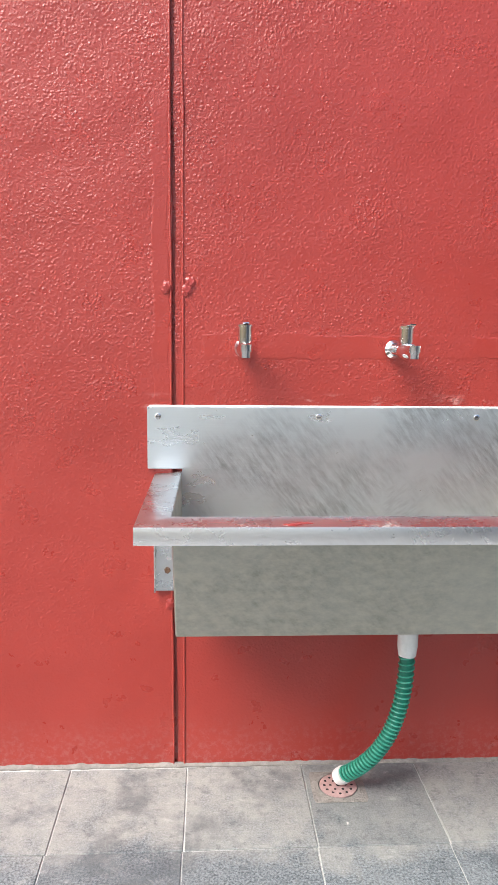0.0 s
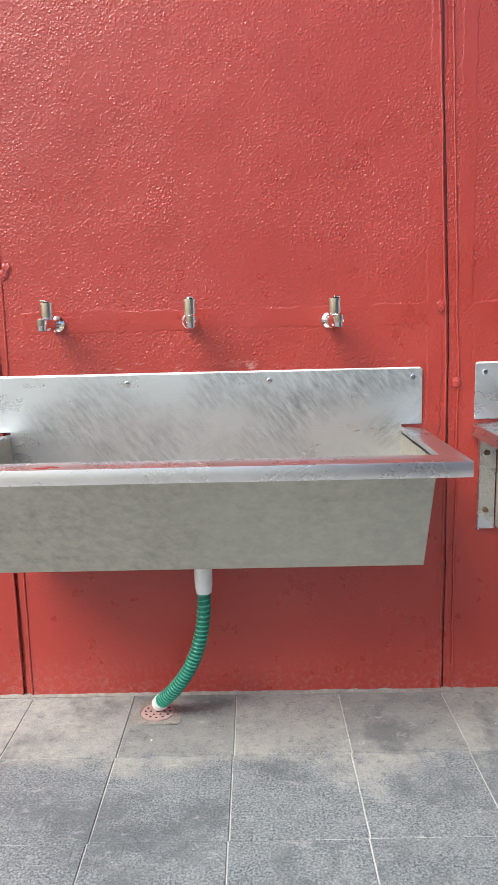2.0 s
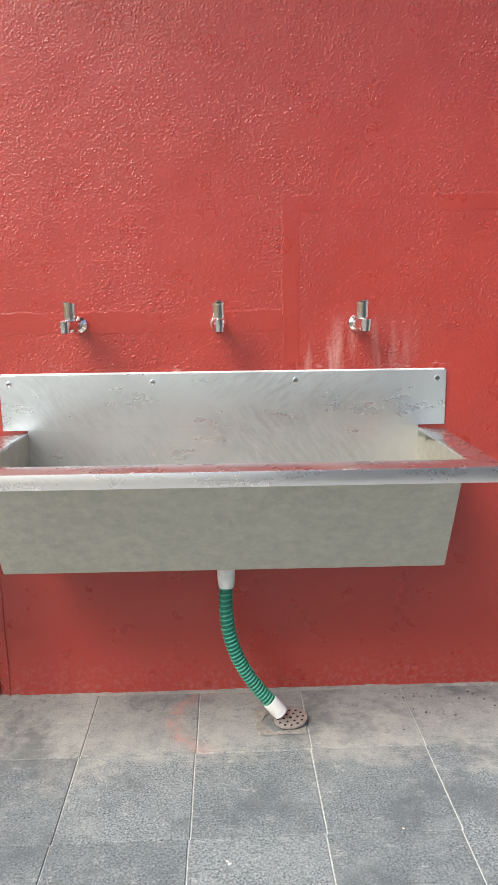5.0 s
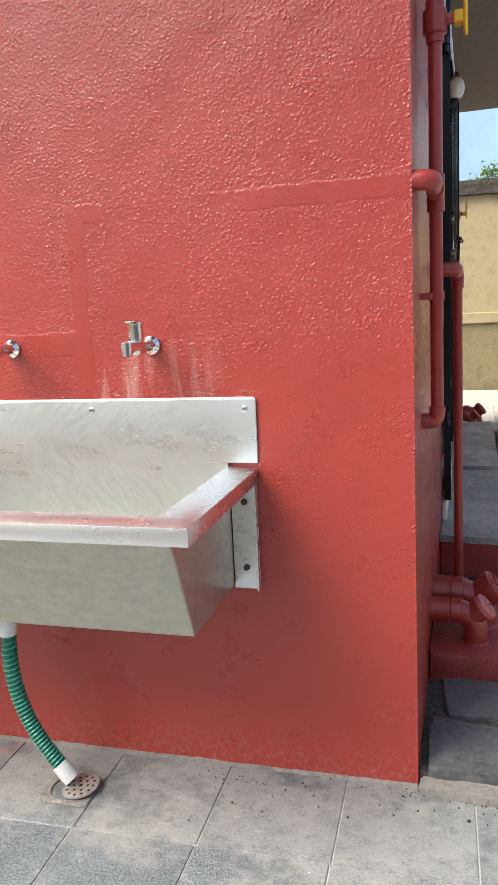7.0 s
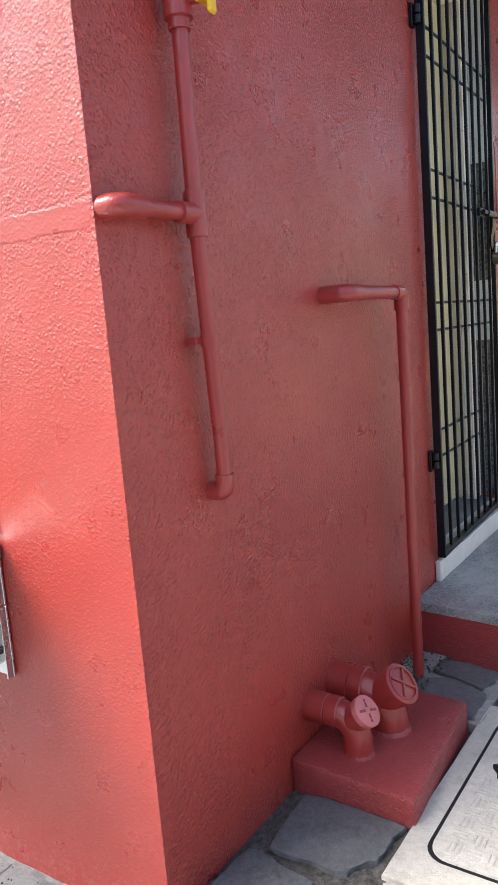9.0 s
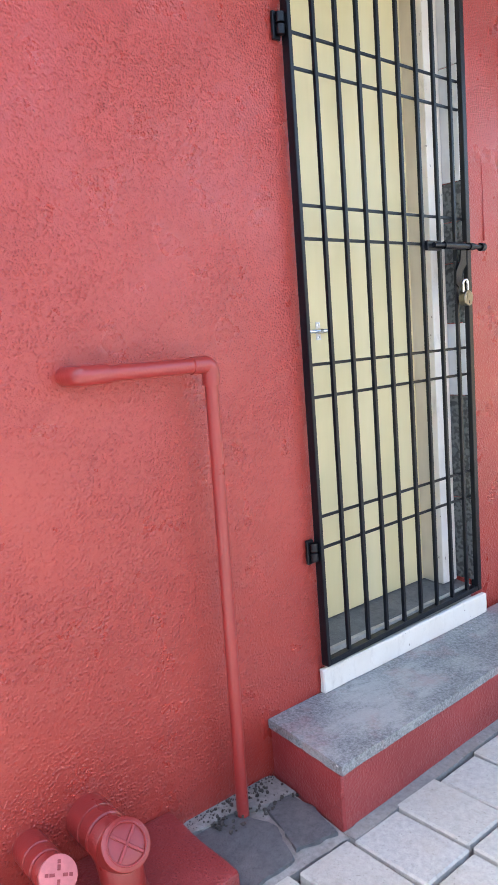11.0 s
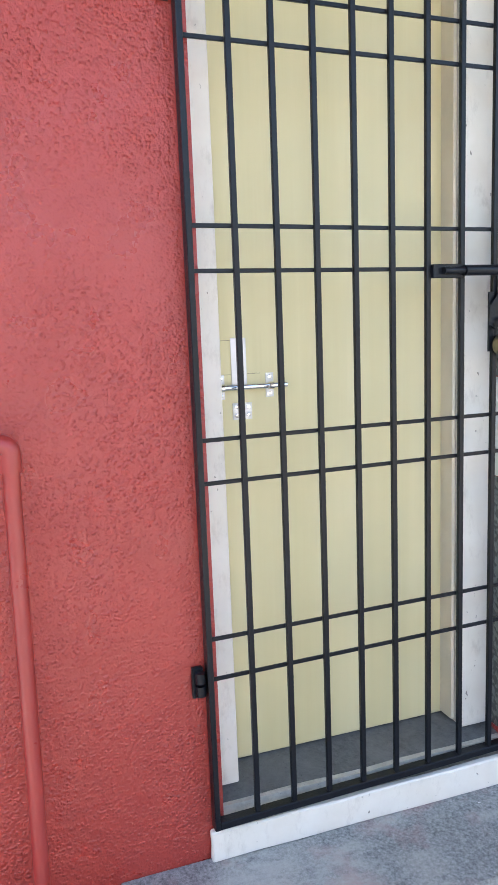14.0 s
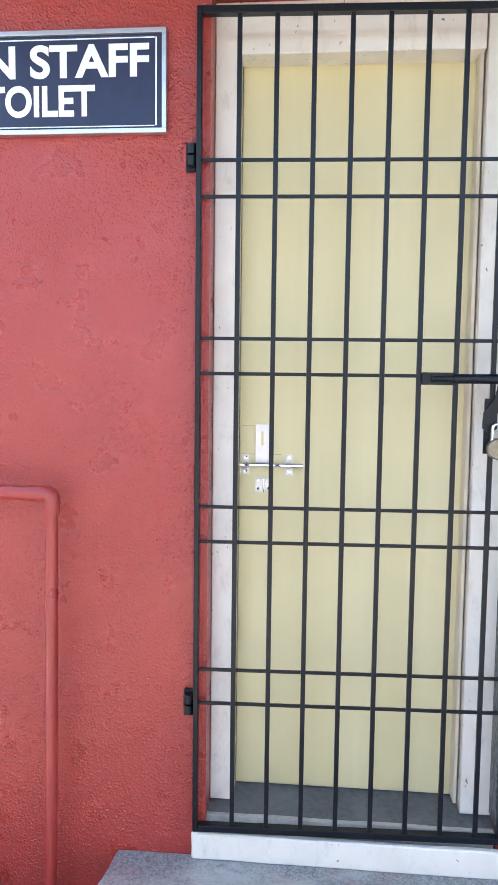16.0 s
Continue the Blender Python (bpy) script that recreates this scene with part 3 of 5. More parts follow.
def shrub(at, seed, spread, count):
    """Sprigs of small leaflets on thin twigs."""
    rng = random.Random(seed)
    plant = thing("tree", at, "feathery green branches hanging behind the boundary wall", "tree")
    twigs, leaves = bmesh.new(), bmesh.new()
    put(twigs, tube([(at[0], at[1], -0.2), (at[0] + 0.05, at[1], 1.2), (at[0], at[1], 2.76)], [0.06, 0.05, 0.03], 7))
    for _ in range(count):
        a, b = rng.uniform(-math.pi, math.pi), rng.uniform(0.05, 0.8)
        d = Vector((math.cos(a) * math.cos(b) * spread, math.sin(a) * 0.4, math.sin(b) * spread * 0.65))
        p0 = Vector((at[0], at[1], 2.72))
        pts = [p0 + d * s + Vector((0, 0, -0.22 * s * s)) for s in (0, 0.35, 0.7, 1.0)]
        put(twigs, tube(pts, [0.014, 0.010, 0.006, 0.003], 5))
        for _ in range(150):
            s = rng.uniform(0.25, 1.05)
            c = p0 + d * s + Vector((rng.gauss(0, 0.05), rng.gauss(0, 0.05), rng.gauss(0, 0.045) - 0.22 * s * s))
            t = Vector((rng.gauss(0, 1), rng.gauss(0, 1), rng.gauss(-0.3, 0.6))).normalized() * rng.uniform(0.03, 0.06)
            w = t.cross(Vector((rng.gauss(0, 1), rng.gauss(0, 1), 1))).normalized() * 0.013
            v = [leaves.verts.new(q) for q in (c, c + t * 0.5 + w, c + t, c + t * 0.5 - w)]
            leaves.faces.new(v)
    part("trunk", twigs, BARK, plant)
    part("crown", leaves, LEAF, plant)


shrub((3.68, 10.5, 0), 4, 0.55, 16)
shrub((4.5, 10.7, 0), 9, 0.7, 14)

# ---- the sinks ----
def basin_shell(x0, x1, yf0, yf1, yb, zt, zb, t=0.002):
    bm = bmesh.new()
    top = [bm.verts.new(p) for p in ((x0, yf0, zt), (x1, yf0, zt), (x1, yb, zt), (x0, yb, zt))]
    low = [bm.verts.new(p) for p in ((x0, yf1, zb), (x1, yf1, zb), (x1, yb, zb), (x0, yb, zb))]
    for k in range(4):
        bm.faces.new((top[k], top[(k + 1) % 4], low[(k + 1) % 4], low[k]))
    bm.faces.new(low)
    bmesh.ops.bevel(bm, geom=[e for e in bm.edges if not e.is_boundary], offset=0.004, segments=2, affect="EDGES", profile=0.5)
    bmesh.ops.recalc_face_normals(bm, faces=bm.faces)
    bmesh.ops.solidify(bm, geom=list(bm.faces), thickness=t)
    return bm


def rim_ring(xo0, xo1, yo0, yo1, xi0, xi1, yi0, yi1, z0, z1):
    bm = bmesh.new()
    o = ((xo0, yo0), (xo1, yo0), (xo1, yo1), (xo0, yo1))
    i = ((xi0, yi0), (xi1, yi0), (xi1, yi1), (xi0, yi1))
    v = {}
    for key, pts, z in (("ot", o, z1), ("it", i, z1), ("ob", o, z0), ("ib", i, z0)):
        v[key] = [bm.verts.new((x, y, z)) for x, y in pts]
    for w in v["ot"]:
        w.co.z -= 0.006
    for k in range(4):
        n = (k + 1) % 4
        for a, b in (("ot", "it"), ("it", "ib"), ("ib", "ob"), ("ob", "ot")):
            bm.faces.new((v[a][k], v[a][n], v[b][n], v[b][k]))
    edges = [e for e in bm.edges if all(abs(w.co.z - z1) < 0.007 for w in e.verts) or abs(e.verts[0].co.z - e.verts[1].co.z) > 0.01]
    bmesh.ops.bevel(bm, geom=edges, offset=0.0016, segments=2, affect="EDGES", profile=0.6)
    return bm


def disc(c, axis, r, depth, sides=16):
    c, axis = Vector(c), Vector(axis).normalized()
    return tube([c, c + axis * depth * 0.7, c + axis * depth], [r, r, r * 0.75], sides)


def make_sink(x, label, rim=(0.017, 1.223), tub=(0.081, 1.165), drain=0.618):
    """A wall-hung trough whose splash plate begins at x; rim, tub and drain are measured from there."""
    L = 1.219
    s = thing("wash_trough", (x + L / 2, 1.74, 0.62), label, "sink", "wash troughs along the wall")
    splash = bmesh.new()
    put(splash, box((x, 1.7425, 0.788), (x + L, 1.7465, 0.940), 0.0012))
    put(splash, box((x + tub[0] + 0.0025, 1.7425, 0.489), (x + tub[1] - 0.0025, 1.7460, 0.7885)))
    part("backsplash", splash, STEEL, s, "wiped and streaked steel splash plate")
    part("sealant", box((x + 0.004, 1.7455, 0.936), (x + L - 0.004, 1.7505, 0.944), 0.002), WHITE_PVC, s, "thin pale sealant line")
    part("rim", rim_ring(x + rim[0], x + rim[1], 1.257, 1.7462, x + tub[0] + 0.001, x + tub[1] - 0.002, 1.312, 1.7432, 0.742, 0.7820), STEEL_RIM, s, "folded polished steel rim", True)
    part("basin", basin_shell(x + tub[0], x + tub[1], 1.318, 1.449, 1.7455, 0.776, 0.484), STEEL_DULL, s, "dusty dull steel trough")
    for k in range(4):
        sx = x + 0.026 + k * (L - 0.052) / 3
        screw = part("screw", disc((sx, 1.7425, 0.917), (0, -1, 0), 0.0075, 0.003), CHROME, s)
        part("slot", box((sx - 0.005, 1.7385, 0.9163), (sx + 0.005, 1.7394, 0.9177)), BLACK, screw)
    for bx0, bx1 in ((x + 0.014, x + tub[0] - 0.002), (x + tub[1] + 0.002, x + L - 0.006)):
        br = part("bracket", box((bx0, 1.7415, 0.478), (bx1, 1.7465, 0.748), 0.001), STEEL_RIM, s, "flat steel fixing strip")
        edge = bx0 if bx0 < x + 0.5 else bx1 - 0.004
        part("flange", box((edge, 1.7255, 0.4785), (edge + 0.004, 1.7412, 0.7475), 0.0008), STEEL_RIM, br)
        for z in (0.532, 0.695):
            part("bolt", tube([(bx0 / 2 + bx1 / 2, 1.7413, z), (bx0 / 2 + bx1 / 2, 1.7335, z)], [0.0085, 0.007], 6), RUST, br, "rusty hexagonal bolt")
    part("outlet", tube([(x + drain, 1.592, 0.485), (x + drain, 1.592, 0.465)], 0.026, 18), WHITE_PVC, s)
    return s


sink = make_sink(-0.100, "long stainless steel wash trough hung on the red wall")
sink_b = make_sink(1.2605, "second stainless steel wash trough hung slightly askew on the wall", (-0.003, 1.217), (0.066, 1.147), 0.606)
sink_b.matrix_basis = Matrix.Translation((0, 0, 0.007)) @ sink_b.matrix_basis @ pose(0, 0, 0, 0, 0.28, 0)

# smears of red paint left on the first rim
smear = thing("paint_smear", (0.2, 1.28, 0.787), "smear of red paint on the steel rim", "paint mark")
for k, (px, py) in enumerate(((0.205, 1.268), (0.215, 1.285), (0.225, 1.276))):
    pts = [(px + 0.016 * math.cos(a) * (1 + 0.3 * math.sin(3 * a + k)), py + 0.005 * math.sin(a)) for a in [2 * math.pi * i / 12 for i in range(12)]]
    part("blot", prism(pts, 0.7745, 0.7790), RED_PATCH, smear)


def make_tap(x, z, turn, label):
    """A push tap: wall flange, body, upright push head and nozzle."""
    m = Matrix.Translation((x, 1.748, z)) @ pose(0, 0, 0, 0, 0, turn)
    t = thing("tap", (x, 1.748, z), label, "tap", "taps over the troughs")
    part("flange", tube([(0, 0, 0), (0, -0.005, 0), (0, -0.013, 0)], [0.022, 0.022, 0.015], 20, m), CHROME, t, smooth=True)
    part("body", tube([(0, -0.004, 0), (0, -0.062, 0), (0, -0.066, 0), (0, -0.076, -0.002), (0, -0.094, -0.002), (0, -0.104, 0.0), (0, -0.112, 0.002), (0, -0.135, 0.002)],
                      [0.0135, 0.0135, 0.0160, 0.0185, 0.0185, 0.0165, 0.0140, 0.0135], 18, m), CHROME, t, smooth=True)
    head = part("push_head", tube([(0, -0.085, 0.008), (0, -0.085, 0.017), (0, -0.085, 0.0175), (0, -0.085, 0.050), (0, -0.085, 0.0505), (0, -0.085, 0.055), (0, -0.085, 0.057)],
                                  [0.0145, 0.0145, 0.0172, 0.0172, 0.0195, 0.0195, 0.015], 20, m), CHROME, t, smooth=True)
    part("lever", box((-0.008, -0.125, 0.0565), (0.008, -0.078, 0.0605), 0.0015, m), CHROME, head)
    part("collar", tube([(0, -0.085, 0.026), (0, -0.085, 0.029)], 0.0180, 20, m), CHROME, head)
    nozzle = part("nozzle", tube([(0, -0.139, 0.015), (0, -0.139, 0.012), (0, -0.139, -0.004), (0, -0.139, -0.0045), (0, -0.139, -0.017)], [0.010, 0.0145, 0.0145, 0.0125, 0.012], 18, m), CHROME, t, smooth=True)
    part("mouth", tube([(0, -0.139, -0.0165), (0, -0.139, -0.0176)], 0.009, 14, m), BLACK, nozzle)


TAPS = ((0.131, 0), (0.492, 6), (0.868, 4), (1.486, -3), (1.859, 2), (2.233, 0))
for x, turn in TAPS:
    make_tap(x, 1.079 + 0.004 * math.sin(x * 5), turn, "small chrome push tap set in the red wall")


def bezier(a, b, c, d, n):
    a, b, c, d = map(Vector, (a, b, c, d))
    return [(1 - s) ** 3 * a + 3 * s * (1 - s) ** 2 * b + 3 * s * s * (1 - s) * c + s ** 3 * d for s in [k / n for k in range(n + 1)]]


def make_hose(top, end, sway, collar, label):
    """A ribbed suction hose from the outlet to the drain."""
    h = thing("drain_hose", (top[0], top[1], 0.0), label, "hose", "drain hoses")
    top, end = Vector(top), Vector(end)
    part("sleeve", tube([top + Vector((0, 0, 0.088)), top + Vector((0, 0, 0.02)), top + Vector((0, 0, -0.002))], [0.0245, 0.0235, 0.0205], 20), WHITE_PVC, h, "white plastic sleeve", True)
    path = bezier(top, top + Vector((sway[0], 0, -0.19)), end + Vector((sway[1], sway[3], sway[2])), end + Vector((0, 0, 0.03)), 150)
    part("tube", tube(path, 0.0170, 18), HOSE_GREEN, h, "dark green plastic tube", True)
    # one wound rib
    length = sum((q - p).length for p, q in zip(path, path[1:]))
    k = 14
    rib, side, total = [], None, int(length / 0.0112 * k)
    for i in range(total + 1):
        s = i / total * (len(path) - 1)
        j = min(int(s), len(path) - 2)
        p = path[j].lerp(path[j + 1], s - j)
        d = (path[j + 1] - path[j]).normalized()
        side = Vector((1, 0, 0)) if side is None else side
        side = (side - d * side.dot(d)).normalized()
        a = 2 * math.pi * i / k
        rib.append(p + 0.0182 * (math.cos(a) * side + math.sin(a) * d.cross(side)))
    part("rib", tube(rib, 0.0021, 6), HOSE_RIB, h, "pale green spiral rib", True)
    d = (path[-1] - path[-8]).normalized()
    part("end_collar", tube([path[-1] - d * collar, path[-1] - d * 0.004, path[-1] + d * 0.012], [0.0215, 0.0222, 0.0205], 20), WHITE_PVC, h, "white plastic end collar", True)


make_hose((0.517, 1.592, 0.374), (0.380, 1.640, 0.004), (0.002, 0.066, 0.12, -0.09), 0.014, "green ribbed drain hose from the trough to the floor drain")
make_hose((1.866, 1.592, 0.394), (2.000, 1.582, 0.004), (-0.018, -0.075, 0.12, 0.0), 0.036, "green ribbed drain hose bowing down to the floor drain")


def make_drain(x, y, material, shift, tilt, label):
    """A cement-set floor trap with a perforated round grate."""
    d = thing("floor_drain", (x, y, 0.0), label, "drain", "floor drains")
    ring = bmesh.new()
    w, h, r, k = 0.067, 0.062, 0.049, 40
    def square(a):
        c, s = math.cos(a), math.sin(a)
        f = min(w / max(abs(c), 1e-6), h / max(abs(s), 1e-6))
        return c * f, s * f
    outer = [ring.verts.new((x + square(2 * math.pi * i / k)[0], y + square(2 * math.pi * i / k)[1], 0.0025)) for i in range(k)]
    inner = [ring.verts.new((x + r * math.cos(2 * math.pi * i / k), y + r * math.sin(2 * math.pi * i / k), 0.0045)) for i in range(k)]
    deep = [ring.verts.new((v.co.x, v.co.y, -0.003)) for v in inner]
    for i in range(k):
        j = (i + 1) % k
        ring.faces.new((outer[i], outer[j], inner[j], inner[i]))
        ring.faces.new((inner[i], inner[j], deep[j], deep[i]))
    part("surround", ring, CEMENT, d, "smoothed cement surround")
    part("pit", disc((x, y, -0.0032), (0, 0, 1), 0.0495, 0.0012, 30), BLACK, d)
    gm = Matrix.Translation((x + shift, y, 0.0055 + abs(tilt) * 0.0009)) @ pose(0, 0, 0, tilt * 0.4, -tilt, 0)
    grate = part("grate", disc((0, 0, -0.002), (0, 0, 1), 0.0465, 0.0035, 36), material, d, "perforated stained grate")
    grate.data.transform(gm)
    holes = bmesh.new()
    for rad, cnt, hr in ((0.0, 1, 0.005), (0.019, 6, 0.0036), (0.034, 12, 0.0036)):
        for i in range(cnt):
            a = 2 * math.pi * i / cnt
            put(holes, disc((rad * math.cos(a), rad * math.sin(a), 0.0008), (0, 0, 1), hr, 0.0011, 10))
    part("perforation", holes, BLACK, grate)
    holes_ob = grate.children[0]
    holes_ob.data.transform(gm)


make_drain(0.372, 1.642, GRATE_PINK, 0.0, 0, "round perforated floor drain set in cement under the trough")
make_drain(2.005, 1.577, GRATE_GREY, 0.028, 7, "floor drain with its perforated grate pushed askew")

# ---- pipes on the side wall ----
pa = thing("water_pipe", SIDE @ Vector((0.045, 0.222, 0.85)), "red-painted water pipe with a tee and a yellow valve handle", "pipe")
AX = 0.038
part("riser", tube([(AX, 0.250, 0.862), (AX, 0.247, 0.98), (AX, 0.239, 1.15), (AX, 0.229, 1.40), (AX, 0.233, 1.75), (AX, 0.236, 2.739)], 0.0155, 18, SIDE), RED_PIPE, pa, smooth=True)
part("lower_elbow", tube(bend([(-0.01, 0.250, 0.848), (AX, 0.250, 0.848), (AX, 0.2495, 0.885)], 0.022), 0.0195, 18, SIDE), RED_PIPE, pa, smooth=True)
tee = bmesh.new()
put(tee, tube([(AX, 0.230, 1.352), (AX, 0.230, 1.436)], 0.0205, 18, SIDE))
put(tee, tube([(AX, 0.230, 1.395), (AX, 0.178, 1.395)], 0.0205, 18, SIDE))
part("tee", tee, RED_PIPE, pa, smooth=True)
part("branch", tube([(AX, 0.19, 1.395), (AX, 0.045, 1.395)], 0.0155, 18, SIDE), RED_PIPE, pa, smooth=True)
part("branch_elbow", tube(bend([(-0.01, 0.022, 1.395), (AX, 0.022, 1.395), (AX, 0.080, 1.395)], 0.024), 0.0215, 18, SIDE), RED_PIPE, pa, smooth=True)
clamp = part("clamp", tube([(AX, 0.2395, 1.145), (AX, 0.2385, 1.167)], 0.0185, 18, SIDE), RED_PIPE, pa, smooth=True)
part("clamp_tail", box((0.0, 0.208, 1.148), (0.03, 0.226, 1.164), 0.002, SIDE), RED_PIPE, clamp)
valve = bmesh.new()
put(valve, tube([(AX, 0.232, 1.722), (AX, 0.232, 1.74), (AX, 0.232, 1.742), (AX, 0.232, 1.79), (AX, 0.232, 1.792), (AX, 0.232, 1.81)], [0.0205, 0.0205, 0.027, 0.027, 0.0205, 0.0205], 18, SIDE))
put(valve, tube([(AX, 0.232, 1.772), (AX + 0.045, 0.244, 1.772)], 0.012, 12, SIDE))
vb = part("valve", valve, RED_PIPE, pa, smooth=True)
hd = bmesh.new()
put(hd, box((AX + 0.040, 0.226, 1.758), (AX + 0.062, 0.262, 1.786), 0.004, SIDE))
put(hd, box((AX + 0.062, 0.232, 1.735), (AX + 0.072, 0.256, 1.87), 0.004, SIDE))
part("handle", hd, YELLOW_PLASTIC, vb, "yellow plastic lever handle")

pb = thing("waste_pipe", SIDE @ Vector((0.07, 1.13, 0.06)), "red-painted pipe leaving the wall and running down to the ground", "pipe")
BX = 0.072
part("stub_elbow", tube(bend([(-0.01, 0.780, 1.240), (BX, 0.780, 1.240), (BX, 0.845, 1.240)], 0.026), 0.0225, 18, SIDE), RED_PIPE, pb, smooth=True)
part("branch", tube([(BX, 0.82, 1.240), (BX, 1.11, 1.239)], 0.0185, 18, SIDE), RED_PIPE, pb, smooth=True)
part("elbow", tube(bend([(BX, 1.072, 1.239), (BX, 1.128, 1.239), (BX, 1.127, 1.188)], 0.02), 0.0215, 18, SIDE), RED_PIPE, pb, smooth=True)
part("downpipe", tube([(BX, 1.127, 1.20), (BX + 0.002, 1.122, 0.7), (BX + 0.004, 1.113, 0.03)], 0.0165, 18, SIDE), RED_PIPE, pb, smooth=True)


def make_cleanout(u, z, r, n1, zb, cross, cap_mat, label, m=SIDE, cap_turn=-0.06):
    """A drain branch: pipe out of the wall, bend down, and a slanted screw cap."""
    c = thing("cleanout_pipe", m @ Vector((n1, u, zb)), label, "pipe", "cleanout pipes")
    part("pipe", tube(bend([(-0.02, u, z), (n1, u, z), (n1, u, zb - 0.02)], r * 1.9, 12), r * 0.98, 24, m), RED_PIPE, c, smooth=True)
    part("socket", tube([(-0.004, u, z), (0.055, u, z), (0.057, u, z)], [r * 1.05, r * 1.05, r * 0.98], 24, m), RED_PIPE, c, smooth=True)
    part("socket", tube([(0.060, u, z), (0.062, u, z), (n1 - r * 1.2, u, z), (n1 - r * 1.2 + 0.003, u, z)], [r * 0.98, r * 1.05, r * 1.05, r * 0.98], 24, m), RED_PIPE, c, smooth=True)
    part("foot_seal", tube([(n1, u, zb - 0.01), (n1, u, zb + 0.004)], [r * 1.15, r * 0.98], 20, m), RED_STEP, c, "smear of cement round the foot", True)
    ax = Vector((0.72, cap_turn, 0.60)).normalized()
    p = Vector((n1 - r * 0.3, u, z - r * 0.3))
    part("neck", tube([p, p + ax * r * 1.2], r * 0.97, 24, m), RED_PIPE, c, smooth=True)
    cap = part("cap", tube([p + ax * r * 1.1, p + ax * r * 1.5, p + ax * r * 1.56], [r * 1.08, r * 1.08, r * 1.0], 28, m), cap_mat, c, "round screw cap", True)
    side = ax.cross(Vector((0, 0, 1))).normalized()
    up = side.cross(ax)
    top = p + ax * r * 1.565
    frame_m = m @ Matrix((( side.x, up.x, ax.x, top.x), (side.y, up.y, ax.y, top.y), (side.z, up.z, ax.z, top.z), (0, 0, 0, 1)))
    if cross:
        for a in (45, 135):
            part("grip_bar", box((-r * 0.8, -r * 0.07, -0.001), (r * 0.8, r * 0.07, r * 0.1), 0.001, frame_m @ pose(0, 0, 0, 0, 0, a)), cap_mat, cap)
        part("edge_ring", tube([(r * 0.86 * math.cos(t), r * 0.86 * math.sin(t), 0.001) for t in [2 * math.pi * k / 28 for k in range(29)]], r * 0.05, 6, frame_m, False), cap_mat, cap)
    else:
        for a in range(0, 360, 90):
            for off, ln in ((0.22, 0.30), (0.58, 0.20)):
                part("slot", box((r * off, -r * 0.09, 0.0), (r * (off + ln), r * 0.09, 0.0008), 0, frame_m @ pose(0, 0, 0, 0, 0, a + 20)), RED_STEP, cap)


make_cleanout(0.572, 0.213, 0.0365, 0.135, 0.120, False, PINK_CAP, "red drain pipe with a faded pink slotted cap on the plinth")
make_cleanout(0.715, 0.215, 0.050, 0.155, 0.120, True, RED_PIPE, "larger red drain pipe with a crossed screw cap on the plinth")
make_cleanout(4.42, 0.24, 0.0375, 0.13, 0.10, False, RED_PIPE, "distant red drain pipe with a cap beside the far step")
make_cleanout(4.62, 0.25, 0.050, 0.16, 0.10, True, RED_PIPE, "distant larger red drain pipe with a cap beside the far step")


def lumpy(bm, amp, freq, keep_z=None):
    for v in bm.verts:
        d = noise.noise_vector(v.co * freq) * amp
        if keep_z is not None and v.co.z < keep_z:
            d.z = 0
        v.co += d
    return bm


pl = box((0.001, 0.478, 0.0), (0.298, 0.935, 0.120), 0.008, None, 2)
bmesh.ops.subdivide_edges(pl, edges=list(pl.edges), cuts=5, use_grid_fill=True)
for v in pl.verts:
    if v.co.z > 0.06:
        v.co.z -= 0.03 * max(0.0, v.co.x - 0.02) / 0.28 * 0.4
    along = min(1.0, max(0.0, (v.co.y - 0.478) / 0.457))
    v.co.x *= (0.320 - 0.030 * along) / 0.298
    v.co.y -= 0.010 * (1 - along)
lumpy(pl, 0.004, 14)
pl.transform(SIDE)
tagged(part("plinth", pl, RED_STEP, smooth=True), "low red-painted cement plinth under the drain pipes", "plinth")
pl2 = box((0.001, 4.27, 0.0), (0.30, 4.75, 0.10), 0.01, SIDE)
tagged(part("plinth", pl2, RED_STEP), "low red-painted cement plinth by the far step", "plinth")

# ---- steps ----


def make_step(u0, u1, depth, label, skew=0.0, taper=0.0):
    s = thing("door_step", SIDE @ Vector((depth / 2, (u0 + u1) / 2, 0.05)), label, "step")
    body = box((0.001, u0 + 0.004, 0.0), (depth - 0.006, u1 - 0.004, 0.203), 0.006)
    bmesh.ops.subdivide_edges(body, edges=list(body.edges), cuts=6, use_grid_fill=True)
    for v in body.verts:
        along = (v.co.y - u0) / (u1 - u0)
        v.co.y -= skew * v.co.x / depth * (1 - along)
        v.co.x *= 1 - taper * along / depth
    lumpy(body, 0.003, 15).transform(SIDE)
    part("riser", body, RED_STEP, s, "dull red painted riser", True)
    slab_top = prism([(0.002, u0), (depth, u0 - skew), (depth - taper, u1), (0.002, u1)], 0.201, 0.228, 0.005, None, 0.004, 14)
    part("tread", slab_top, STEP_STONE, s, "worn grey stone tread")
    s.children[1].data.transform(SIDE)
    part("paint_skirt", prism([(depth - 0.010, u0 - skew - 0.004), (depth + 0.036, u0 - skew - 0.004), (depth + 0.030 - taper, u1), (depth - 0.010 - taper, u1)], 0.0, 0.050, 0.012, SIDE, 0.006, 16), CEMENT, s, "rough cement fillet at the foot")
    return s


make_step(1.284, 2.50, 0.312, "grey stone doorstep with a dull red painted riser", 0.030, 0.035)
make_step(2.60, 4.22, 0.270, "further grey stone doorstep with a red riser")

